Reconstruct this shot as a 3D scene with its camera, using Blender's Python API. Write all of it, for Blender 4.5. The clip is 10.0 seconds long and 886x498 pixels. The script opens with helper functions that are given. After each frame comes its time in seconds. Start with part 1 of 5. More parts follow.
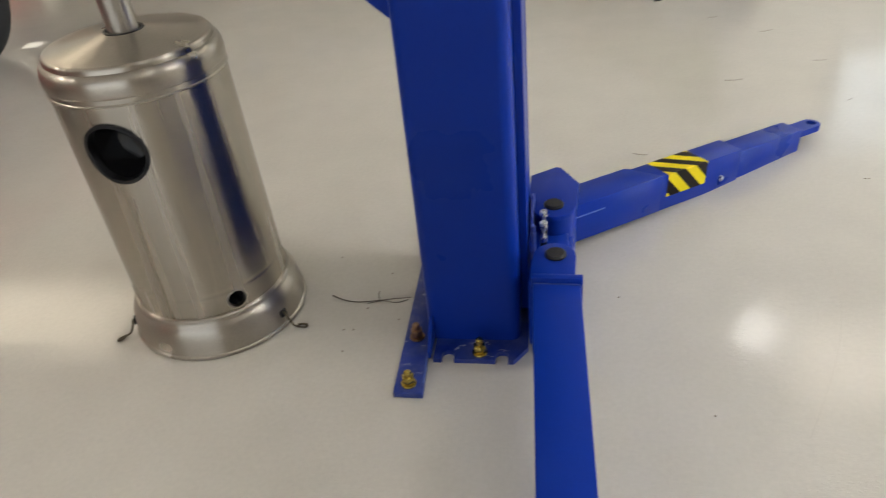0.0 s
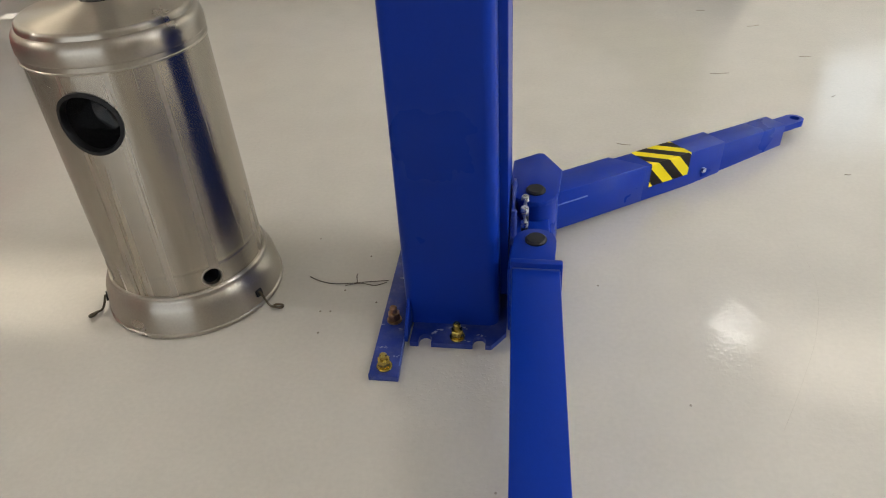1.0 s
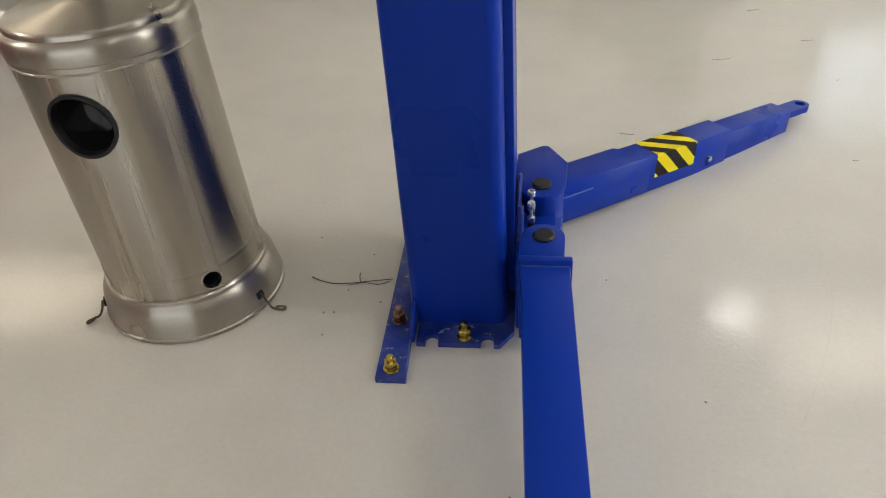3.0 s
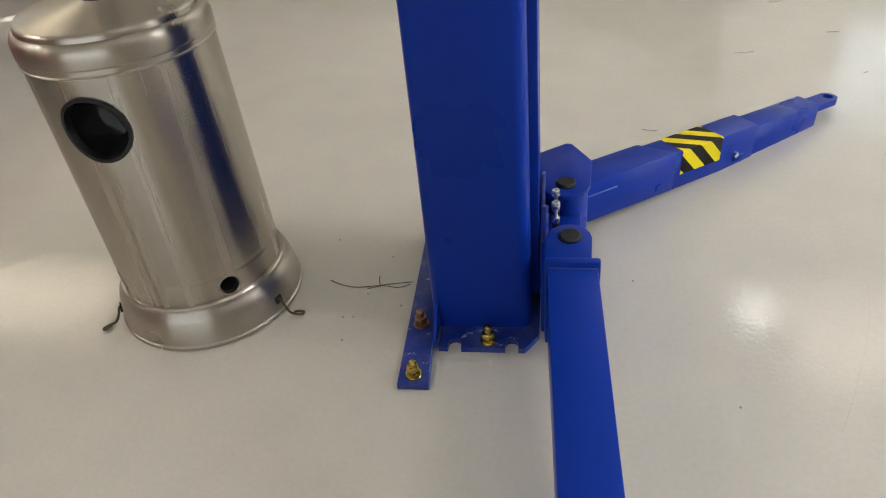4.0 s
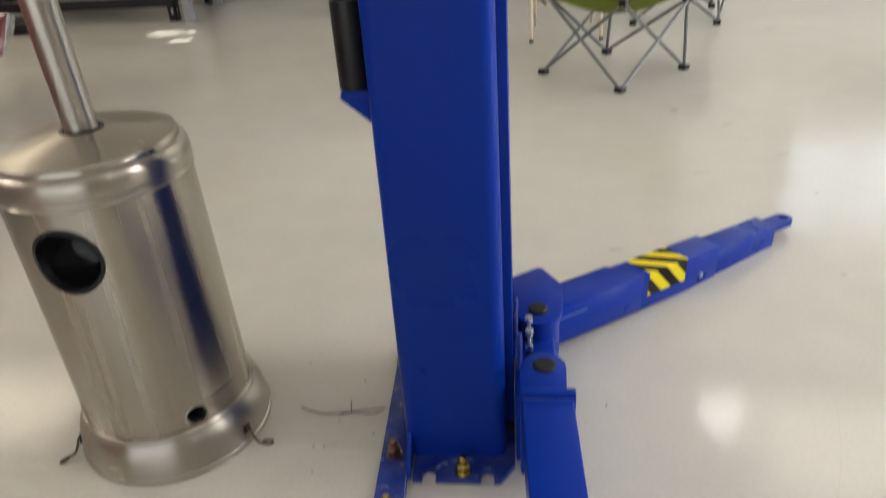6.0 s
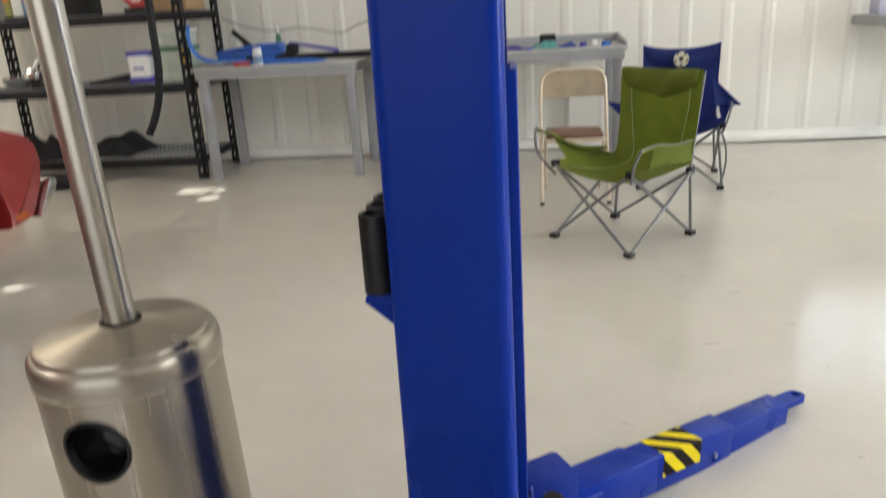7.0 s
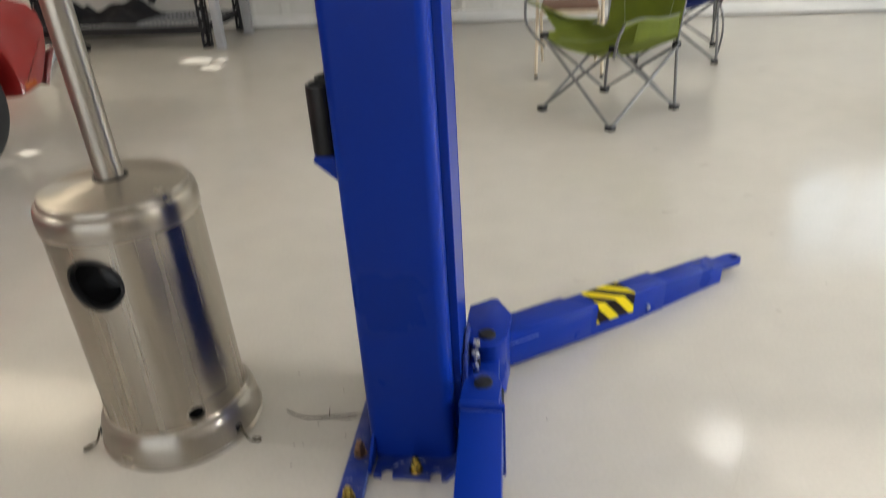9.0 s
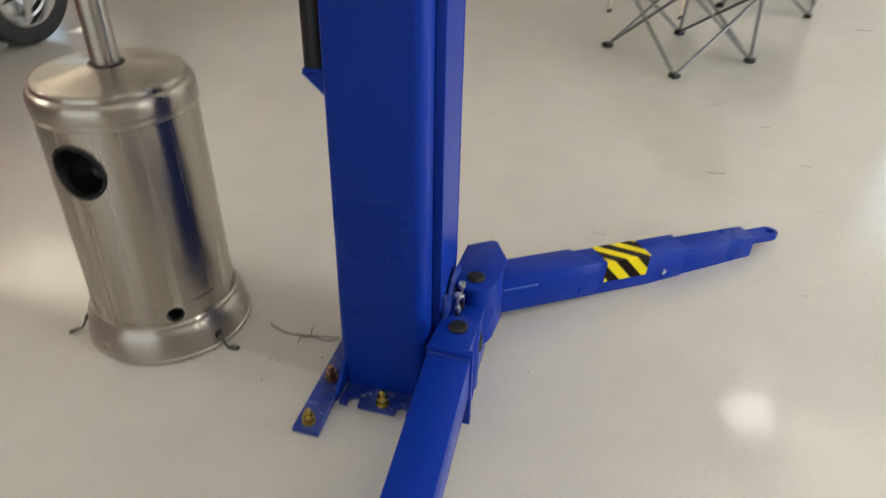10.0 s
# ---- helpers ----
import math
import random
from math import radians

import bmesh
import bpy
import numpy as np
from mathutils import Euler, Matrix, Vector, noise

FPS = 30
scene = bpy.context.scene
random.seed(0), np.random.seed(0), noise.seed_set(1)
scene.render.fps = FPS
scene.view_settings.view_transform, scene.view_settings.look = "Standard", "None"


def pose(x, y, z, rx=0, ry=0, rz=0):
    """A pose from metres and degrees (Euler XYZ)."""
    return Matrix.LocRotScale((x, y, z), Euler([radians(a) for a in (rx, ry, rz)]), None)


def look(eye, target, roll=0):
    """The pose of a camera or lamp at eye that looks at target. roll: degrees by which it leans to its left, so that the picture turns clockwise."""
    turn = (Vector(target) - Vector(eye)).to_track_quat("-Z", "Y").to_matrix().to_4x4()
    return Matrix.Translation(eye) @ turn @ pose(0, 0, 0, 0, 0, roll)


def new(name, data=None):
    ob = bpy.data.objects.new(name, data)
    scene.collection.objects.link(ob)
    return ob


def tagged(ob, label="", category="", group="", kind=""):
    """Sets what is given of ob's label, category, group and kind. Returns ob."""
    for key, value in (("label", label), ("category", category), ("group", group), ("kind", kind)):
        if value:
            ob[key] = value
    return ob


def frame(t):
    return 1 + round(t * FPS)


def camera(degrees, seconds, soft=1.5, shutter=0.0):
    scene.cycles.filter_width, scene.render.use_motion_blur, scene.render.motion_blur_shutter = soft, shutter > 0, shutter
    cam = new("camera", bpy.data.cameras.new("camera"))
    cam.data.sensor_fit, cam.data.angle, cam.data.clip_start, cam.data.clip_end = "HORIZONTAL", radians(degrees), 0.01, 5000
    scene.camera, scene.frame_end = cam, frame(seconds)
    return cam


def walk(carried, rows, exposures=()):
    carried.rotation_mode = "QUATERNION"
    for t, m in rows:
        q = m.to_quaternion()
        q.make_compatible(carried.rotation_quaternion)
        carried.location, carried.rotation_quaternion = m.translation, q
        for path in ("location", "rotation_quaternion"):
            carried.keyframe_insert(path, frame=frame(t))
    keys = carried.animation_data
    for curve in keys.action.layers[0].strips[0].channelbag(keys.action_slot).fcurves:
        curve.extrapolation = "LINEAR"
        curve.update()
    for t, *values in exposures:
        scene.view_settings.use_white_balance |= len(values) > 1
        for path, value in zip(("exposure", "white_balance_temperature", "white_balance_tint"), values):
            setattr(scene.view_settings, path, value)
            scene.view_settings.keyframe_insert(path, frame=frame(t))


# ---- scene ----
U = 0.9  # metres to one unit of the plan; all plan numbers below are in units
cam = camera(61.7, 10.0, soft=1.05, shutter=0.7)
PATH = [
    (0, (0.0584, 0.1485, 1.2551), (-0.3349, 1.9355, -0.0059), -6.10),
    (0.1, (0.0621, 0.1495, 1.2529), (-0.3070, 1.9464, -0.0009), -5.60),
    (0.2, (0.0670, 0.1507, 1.2502), (-0.2784, 1.9562, 0.0024), -4.95),
    (0.3, (0.0720, 0.1519, 1.2473), (-0.2580, 1.9538, -0.0100), -4.27),
    (0.4, (0.0759, 0.1531, 1.2446), (-0.2523, 1.9456, -0.0271), -3.70),
    (0.5, (0.0776, 0.1538, 1.2424), (-0.2220, 1.9567, -0.0219), -3.36),
    (0.6, (0.0763, 0.1543, 1.2398), (-0.2160, 1.9674, -0.0116), -3.29),
    (0.7, (0.0727, 0.1548, 1.2365), (-0.2423, 1.9477, -0.0380), -3.35),
    (0.8, (0.0682, 0.1553, 1.2330), (-0.2623, 1.9402, -0.0486), -3.48),
    (0.9, (0.0641, 0.1557, 1.2301), (-0.2653, 1.9325, -0.0631), -3.60),
    (1, (0.0616, 0.1560, 1.2286), (-0.2783, 1.9344, -0.0599), -3.63),
    (1.1, (0.0608, 0.1565, 1.2288), (-0.2773, 1.9337, -0.0617), -3.52),
    (1.2, (0.0606, 0.1571, 1.2301), (-0.2762, 1.9282, -0.0693), -3.32),
    (1.3, (0.0606, 0.1577, 1.2319), (-0.2829, 1.9250, -0.0710), -3.09),
    (1.4, (0.0606, 0.1584, 1.2334), (-0.2828, 1.9288, -0.0652), -2.90),
    (1.5, (0.0600, 0.1591, 1.2340), (-0.2949, 1.9384, -0.0491), -2.82),
    (1.6, (0.0584, 0.1598, 1.2333), (-0.2816, 1.9536, -0.0338), -2.88),
    (1.7, (0.0559, 0.1609, 1.2318), (-0.2738, 1.9535, -0.0395), -3.04),
    (1.8, (0.0530, 0.1622, 1.2300), (-0.2737, 1.9571, -0.0388), -3.24),
    (1.9, (0.0504, 0.1635, 1.2283), (-0.2734, 1.9573, -0.0428), -3.44),
    (2, (0.0487, 0.1650, 1.2273), (-0.2761, 1.9547, -0.0492), -3.58),
    (2.1, (0.0477, 0.1670, 1.2272), (-0.2766, 1.9541, -0.0531), -3.69),
    (2.2, (0.0470, 0.1698, 1.2275), (-0.2780, 1.9568, -0.0529), -3.82),
    (2.3, (0.0463, 0.1731, 1.2279), (-0.2758, 1.9583, -0.0558), -3.96),
    (2.4, (0.0454, 0.1764, 1.2280), (-0.2734, 1.9616, -0.0565), -4.09),
    (2.5, (0.0442, 0.1793, 1.2275), (-0.2792, 1.9601, -0.0618), -4.19),
    (2.6, (0.0425, 0.1820, 1.2264), (-0.2797, 1.9593, -0.0680), -4.28),
    (2.7, (0.0404, 0.1852, 1.2251), (-0.2806, 1.9551, -0.0799), -4.39),
    (3.8, (0.0095, 0.2303, 1.2037), (-0.3514, 1.9850, -0.1112), -5.82),
    (3.9, (0.0073, 0.2334, 1.2025), (-0.3583, 1.9871, -0.1123), -5.92),
    (4, (0.0056, 0.2359, 1.2016), (-0.3602, 1.9899, -0.1129), -6.01),
    (4.1, (0.0038, 0.2381, 1.2017), (-0.3429, 2.0018, -0.1050), -6.12),
    (4.2, (0.0020, 0.2400, 1.2030), (-0.3352, 2.0093, -0.0988), -6.26),
    (4.3, (0.0004, 0.2416, 1.2049), (-0.3390, 2.0147, -0.0910), -6.40),
    (4.4, (-0.0009, 0.2428, 1.2067), (-0.3470, 2.0173, -0.0854), -6.50),
    (4.5, (-0.0016, 0.2436, 1.2080), (-0.3558, 2.0200, -0.0794), -6.54),
    (4.6, (-0.0015, 0.2438, 1.2087), (-0.3564, 2.0238, -0.0735), -6.49),
    (4.7, (-0.0009, 0.2436, 1.2096), (-0.3498, 2.0352, -0.0580), -6.37),
    (4.8, (-0.0000, 0.2433, 1.2104), (-0.3389, 2.0432, -0.0482), -6.22),
    (4.9, (0.0008, 0.2430, 1.2112), (-0.3327, 2.0391, -0.0541), -6.07),
    (5, (0.0012, 0.2432, 1.2120), (-0.3270, 2.0357, -0.0597), -5.97),
    (5.1, (0.0008, 0.2455, 1.2128), (-0.3187, 2.0328, -0.0694), -5.95),
    (5.2, (-0.0002, 0.2481, 1.2154), (-0.3151, 2.0369, -0.0650), -5.89),
    (6.3, (-0.0179, 0.2642, 1.2970), (-0.2733, 2.2628, 0.3596), -3.51),
    (6.4, (-0.0188, 0.2564, 1.3139), (-0.2938, 2.2736, 0.4220), -3.43),
    (6.5, (-0.0189, 0.2473, 1.3326), (-0.3045, 2.2780, 0.4765), -3.42),
    (6.6, (-0.0184, 0.2454, 1.3441), (-0.3219, 2.2856, 0.5188), -3.44),
    (6.7, (-0.0177, 0.2445, 1.3578), (-0.3260, 2.2988, 0.5712), -2.95),
    (6.8, (-0.0168, 0.2436, 1.3720), (-0.3234, 2.3137, 0.6276), -2.76),
    (6.9, (-0.0156, 0.2416, 1.3854), (-0.3155, 2.3233, 0.6695), -2.85),
    (7, (-0.0141, 0.2378, 1.3964), (-0.3101, 2.3297, 0.7075), -3.50),
    (7.1, (-0.0119, 0.2289, 1.4088), (-0.3014, 2.3390, 0.7737), -3.85),
    (7.2, (-0.0086, 0.2149, 1.4250), (-0.2965, 2.3309, 0.8094), -3.91),
    (7.3, (-0.0047, 0.1989, 1.4421), (-0.2928, 2.3198, 0.8438), -3.44),
    (7.4, (-0.0004, 0.1840, 1.4566), (-0.3037, 2.3039, 0.8624), -2.99),
    (7.5, (0.0037, 0.1736, 1.4654), (-0.3013, 2.2911, 0.8642), -2.86),
    (7.6, (0.0089, 0.1666, 1.4688), (-0.2909, 2.2715, 0.8228), -2.60),
    (7.7, (0.0160, 0.1596, 1.4695), (-0.2752, 2.2623, 0.8140), -2.49),
    (7.8, (0.0245, 0.1523, 1.4687), (-0.2646, 2.2474, 0.7886), -2.94),
    (7.9, (0.0336, 0.1444, 1.4676), (-0.2763, 2.2316, 0.7715), -3.38),
    (8, (0.0427, 0.1357, 1.4672), (-0.2663, 2.2128, 0.7403), -3.37),
    (8.1, (0.0558, 0.1212, 1.4680), (-0.2351, 2.1955, 0.7256), -3.36),
    (8.2, (0.0749, 0.0995, 1.4692), (-0.2011, 2.1664, 0.7007), -3.30),
    (8.3, (0.0962, 0.0756, 1.4703), (-0.1724, 2.1319, 0.6711), -3.23),
    (8.4, (0.1161, 0.0547, 1.4708), (-0.1595, 2.0998, 0.6456), -3.18),
    (8.5, (0.1310, 0.0418, 1.4703), (-0.1441, 2.0786, 0.6252), -3.16),
    (8.6, (0.1442, 0.0358, 1.4677), (-0.1528, 2.0571, 0.5957), -3.24),
    (8.7, (0.1601, 0.0318, 1.4634), (-0.1690, 2.0367, 0.5670), -3.41),
    (8.8, (0.1764, 0.0301, 1.4581), (-0.1741, 2.0165, 0.5290), -3.58),
    (8.9, (0.1909, 0.0305, 1.4529), (-0.1587, 1.9963, 0.4788), -3.66),
    (9, (0.2012, 0.0331, 1.4485), (-0.1494, 1.9702, 0.4176), -3.57),
    (9.1, (0.2082, 0.0402, 1.4435), (-0.1383, 1.9524, 0.3651), -3.17),
    (9.2, (0.2145, 0.0526, 1.4365), (-0.1026, 1.9545, 0.3319), -2.47),
    (9.3, (0.2211, 0.0674, 1.4291), (-0.0700, 1.9573, 0.2968), -1.65),
    (9.4, (0.2289, 0.0822, 1.4227), (-0.0501, 1.9605, 0.2679), -0.90),
    (9.5, (0.2388, 0.0941, 1.4189), (-0.0431, 1.9666, 0.2559), -0.38),
    (9.6, (0.2561, 0.1067, 1.4177), (-0.0672, 1.9650, 0.2452), -0.03),
    (9.7, (0.2820, 0.1232, 1.4176), (-0.1083, 1.9679, 0.2467), 0.34),
    (9.8, (0.3117, 0.1413, 1.4183), (-0.1400, 1.9712, 0.2466), 0.69),
    (9.9, (0.3401, 0.1583, 1.4191), (-0.1451, 1.9672, 0.2268), 1.00),
    (10, (0.3622, 0.1718, 1.4195), (-0.1536, 1.9552, 0.1982), 1.27),
]
walk(cam, [(t, look(Vector(eye) * U, Vector(target) * U, roll)) for t, eye, target, roll in PATH],
     [(0, 0.10), (5.2, 0.10), (6.5, 0.24), (8.5, 0.21), (9.5, 0.11), (10, 0.09)])

# ---- world and lights ----
SUN_AZ, SUN_EL = radians(-17), radians(55)      # towards the sun: azimuth from +x, height
SUN_DIR = Vector((math.cos(SUN_EL) * math.cos(SUN_AZ), math.cos(SUN_EL) * math.sin(SUN_AZ), math.sin(SUN_EL)))
world = bpy.data.worlds.new("sky")
scene.world = world
world.use_nodes = True
wn = world.node_tree
sky = wn.nodes.new("ShaderNodeTexSky")
sky.sky_type = "NISHITA"
sky.sun_disc = False
sky.sun_elevation = SUN_EL
sky.sun_rotation = radians(90) - SUN_AZ
wn.links.new(sky.outputs[0], wn.nodes["Background"].inputs[0])
wn.nodes["Background"].inputs[1].default_value = 0.12

sun = new("sun", bpy.data.lights.new("sun", "SUN"))
sun.data.energy, sun.data.angle, sun.data.color = 5.0, radians(0.4), (1.0, 0.96, 0.90)
sun.matrix_world = look(SUN_DIR * 30, (0, 0, 0))


def area(name, eye, target, sx, sy, watts, colour, spread=180):
    lamp = new(name, bpy.data.lights.new(name, "AREA"))
    lamp.data.shape, lamp.data.size, lamp.data.size_y = "RECTANGLE", sx * U, sy * U
    lamp.data.energy, lamp.data.color = watts, colour
    lamp.data.spread = radians(spread)
    lamp.matrix_world = look(Vector(eye) * U, Vector(target) * U)
    return lamp


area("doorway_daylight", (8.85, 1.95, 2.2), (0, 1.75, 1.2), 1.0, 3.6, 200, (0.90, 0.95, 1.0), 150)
# added fill from the unseen south side, no known source
area("south_fill", (-2.0, -4.85, 2.0), (-2.0, 0, 1.6), 6.0, 3.0, 46, (1.0, 0.95, 0.89))
area("north_doorway_daylight", (-7.18, 7.55, 1.2), (-6.3, 0, 1.0), 0.8, 2.1, 5, (0.70, 0.86, 1.0))
# added fill that lifts the back wall, set in an invented opening
area("east_fill", (8.92, 5.2, 2.0), (0, 4.6, 1.0), 2.2, 1.5, 58, (0.84, 0.92, 1.0))
area("window_daylight", (3.2, 7.48, 2.12), (3.0, 0, 1.2), 1.2, 1.0, 2.2, (0.76, 0.90, 1.0))


# ---- materials ----
def mat(name, col, rough=0.5, metal=0.0, var=0.10, scale=6.0, bump=0.0, bscale=180.0, rvar=0.08, stretch=(1, 1, 1),
        coat=0.0, fine=0.04, aniso=0.0, spec=0.5):
    m = bpy.data.materials.new(name)
    m.use_nodes = True
    nt = m.node_tree
    b = nt.nodes["Principled BSDF"]
    b.inputs["Metallic"].default_value = metal
    b.inputs["Coat Weight"].default_value = coat
    b.inputs["Coat Roughness"].default_value = 0.12
    b.inputs["Anisotropic"].default_value = aniso
    b.inputs["Specular IOR Level"].default_value = spec
    if aniso:
        tan = nt.nodes.new("ShaderNodeTangent")
        tan.direction_type, tan.axis = "RADIAL", "Z"
        nt.links.new(tan.outputs[0], b.inputs["Tangent"])
        b.inputs["Anisotropic Rotation"].default_value = 0.25
    tc = nt.nodes.new("ShaderNodeTexCoord")
    mp = nt.nodes.new("ShaderNodeMapping")
    mp.inputs["Scale"].default_value = stretch
    nt.links.new(tc.outputs["Object"], mp.inputs["Vector"])
    n1 = nt.nodes.new("ShaderNodeTexNoise")
    n1.inputs["Scale"].default_value, n1.inputs["Detail"].default_value = scale, 5.0
    n2 = nt.nodes.new("ShaderNodeTexNoise")
    n2.inputs["Scale"].default_value, n2.inputs["Detail"].default_value = bscale, 3.0
    for n in (n1, n2):
        nt.links.new(mp.outputs[0], n.inputs["Vector"])
    def lane(noise_node, lo, hi):
        r = nt.nodes.new("ShaderNodeMapRange")
        r.inputs["From Min"].default_value, r.inputs["From Max"].default_value = 0.3, 0.7
        r.inputs["To Min"].default_value, r.inputs["To Max"].default_value = lo, hi
        nt.links.new(noise_node.outputs["Fac"], r.inputs["Value"])
        return r.outputs[0]
    mul = nt.nodes.new("ShaderNodeMath")
    mul.operation = "MULTIPLY"
    nt.links.new(lane(n1, 1 - var, 1 + var), mul.inputs[0])
    nt.links.new(lane(n2, 1 - fine, 1 + fine), mul.inputs[1])
    vm = nt.nodes.new("ShaderNodeVectorMath")
    vm.operation = "SCALE"
    vm.inputs[0].default_value = col
    nt.links.new(mul.outputs[0], vm.inputs["Scale"])
    nt.links.new(vm.outputs[0], b.inputs["Base Color"])
    nt.links.new(lane(n1, max(0.02, rough - rvar), min(1, rough + rvar)), b.inputs["Roughness"])
    if bump:
        bp = nt.nodes.new("ShaderNodeBump")
        bp.inputs["Strength"].default_value, bp.inputs["Distance"].default_value = bump, 0.002
        nt.links.new(n2.outputs["Fac"], bp.inputs["Height"])
        nt.links.new(bp.outputs[0], b.inputs["Normal"])
    return m


def worn_paint(name, scuffs):
    """Blue paint under a thin film of dust, scuffed through to pale primer in a few patches of short scratches."""
    m = mat(name, (0.005, 0.027, 0.235), 0.38, var=0.2, scale=18, bump=0.05, bscale=140, spec=0.35)
    nt = m.node_tree
    b = nt.nodes["Principled BSDF"]
    tc = nt.nodes.new("ShaderNodeTexCoord")

    def lane(scale, detail, lo, hi, top, stretch):
        mp = nt.nodes.new("ShaderNodeMapping")
        mp.inputs["Scale"].default_value = stretch
        nt.links.new(tc.outputs["Object"], mp.inputs["Vector"])
        n = nt.nodes.new("ShaderNodeTexNoise")
        n.inputs["Scale"].default_value, n.inputs["Detail"].default_value, n.inputs["Roughness"].default_value = scale, detail, 0.65
        nt.links.new(mp.outputs[0], n.inputs["Vector"])
        r = nt.nodes.new("ShaderNodeMapRange")
        r.inputs["From Min"].default_value, r.inputs["From Max"].default_value = lo, hi
        r.inputs["To Min"].default_value, r.inputs["To Max"].default_value = 0.0, top
        nt.links.new(n.outputs["Fac"], r.inputs["Value"])
        return r.outputs[0]

    def mixed(fac, src, col):
        mx = nt.nodes.new("ShaderNodeMix")
        mx.data_type = "RGBA"
        mx.inputs[7].default_value = (*col, 1)
        nt.links.new(fac, mx.inputs[0])
        nt.links.new(src, mx.inputs[6])
        return mx.outputs[2]

    dust = mixed(lane(14, 5, 0.40, 0.72, 0.42, (1, 1, 1)), b.inputs["Base Color"].links[0].from_socket, (0.16, 0.18, 0.30))
    both = nt.nodes.new("ShaderNodeMath")
    both.operation = "MULTIPLY"
    nt.links.new(lane(16, 3, 0.55, 0.66, 1.0, (1, 1, 1)), both.inputs[0])
    nt.links.new(lane(80, 6, 0.46, 0.66, scuffs, (1.0, 0.45, 1.0)), both.inputs[1])
    nt.links.new(mixed(both.outputs[0], dust, (0.42, 0.42, 0.48)), b.inputs["Base Color"])
    return m


BLUE = mat("blue enamel paint", (0.0045, 0.029, 0.280), 0.28, var=0.05, scale=3, bump=0.02, bscale=140, rvar=0.01, fine=0.02, spec=0.12)
WORN = worn_paint("scuffed blue enamel paint", 0.26)
SPATTER = worn_paint("blue enamel paint with weld spatter", 0.95)
CHIP = mat("pale worn blue edge", (0.09, 0.15, 0.45), 0.4, var=0.3, scale=60)
STEEL = mat("brushed stainless steel", (0.435, 0.398, 0.342), 0.265, 1.0, var=0.09, scale=5, bump=0.012, bscale=110, rvar=0.03, stretch=(6, 6, 0.10), fine=0.06, aniso=0.65)
STEEL_LID = mat("spun stainless steel", (0.43, 0.394, 0.340), 0.31, 1.0, aniso=0.7, var=0.06, scale=6, bump=0.03, bscale=200, rvar=0.05)
POLE = mat("polished steel tube", (0.47, 0.44, 0.39), 0.33, 1.0, var=0.05, scale=8, rvar=0.04)
BLACK = mat("black plastic", (0.009, 0.009, 0.010), 0.40, var=0.2, scale=20, spec=0.3)
BLACK_GLOSS = mat("glossy black plastic", (0.010, 0.010, 0.011), 0.10, var=0.1, scale=20, rvar=0.03)
BLACK_MATTE = mat("black powder coat", (0.011, 0.011, 0.013), 0.55, var=0.2, scale=14, bump=0.1, bscale=300, spec=0.3)
RUBBER = mat("black rubber", (0.018, 0.018, 0.018), 0.7, var=0.2, scale=25, bump=0.2, bscale=200)
BARE = mat("bare pale primer", (0.31, 0.33, 0.46), 0.5, var=0.25, scale=120)
GOLD = mat("yellow zinc plating", (0.50, 0.38, 0.10), 0.25, 1.0, var=0.2, scale=60)
COPPER = mat("rusty brown zinc plating", (0.33, 0.20, 0.12), 0.36, 1.0, var=0.3, scale=60)
CLIP = mat("dull bare steel wire", (0.11, 0.09, 0.06), 0.5, 0.8, var=0.3, scale=60)
ZINC = mat("bright zinc", (0.56, 0.57, 0.59), 0.27, 1.0, var=0.1, scale=60)
WALL = mat("off-white painted sheet metal", (0.765, 0.747, 0.69), 0.45, var=0.035, scale=1.6, bump=0.03, bscale=30, fine=0.015)
BOARD = mat("brown lining of the unseen wall", (0.20, 0.155, 0.11), 0.6, var=0.15, scale=3, bump=0.1, bscale=60)
TRIM = mat("white painted trim", (0.80, 0.79, 0.75), 0.4, var=0.05, scale=4)
CEIL = mat("white ceiling liner", (0.80, 0.79, 0.76), 0.6, var=0.03, scale=2)
GREY = mat("grey painted steel", (0.33, 0.335, 0.35), 0.42, var=0.10, scale=5, fine=0.05)
GREY_TOP = mat("worn grey bench top", (0.40, 0.40, 0.39), 0.35, var=0.16, scale=7, fine=0.08)
TAN = mat("tan enamel steel", (0.62, 0.52, 0.38), 0.3, var=0.06, scale=9)
BROWN = mat("brown vinyl", (0.16, 0.085, 0.055), 0.5, var=0.15, scale=14, bump=0.2, bscale=250)
GREEN = mat("olive green polyester", (0.225, 0.270, 0.034), 0.75, var=0.12, scale=9, bump=0.3, bscale=500, fine=0.10)
GREEN_EDGE = mat("pale green piping", (0.34, 0.39, 0.16), 0.7, var=0.1, scale=30)
NAVY = mat("royal blue polyester", (0.016, 0.037, 0.235), 0.7, var=0.15, scale=9, bump=0.3, bscale=500, fine=0.10)
DARKPATCH = mat("dark brown print", (0.035, 0.025, 0.018), 0.6, var=0.2, scale=30)
CREAM = mat("cream print", (0.60, 0.57, 0.46), 0.6, var=0.25, scale=40)
TUBE = mat("grey steel tube", (0.17, 0.17, 0.17), 0.42, 0.2, var=0.1, scale=30)
RED = mat("dark red car paint", (0.25, 0.012, 0.011), 0.30, var=0.012, scale=4, coat=0.6, rvar=0.004, fine=0.01)
CHROME = mat("chrome", (0.78, 0.78, 0.78), 0.07, 1.0, var=0.04, scale=20, rvar=0.03)
ALLOY = mat("polished alloy", (0.66, 0.66, 0.67), 0.18, 1.0, var=0.08, scale=20)
GLASSY = mat("dark car glass", (0.01, 0.012, 0.013), 0.05, var=0.05, rvar=0.02)
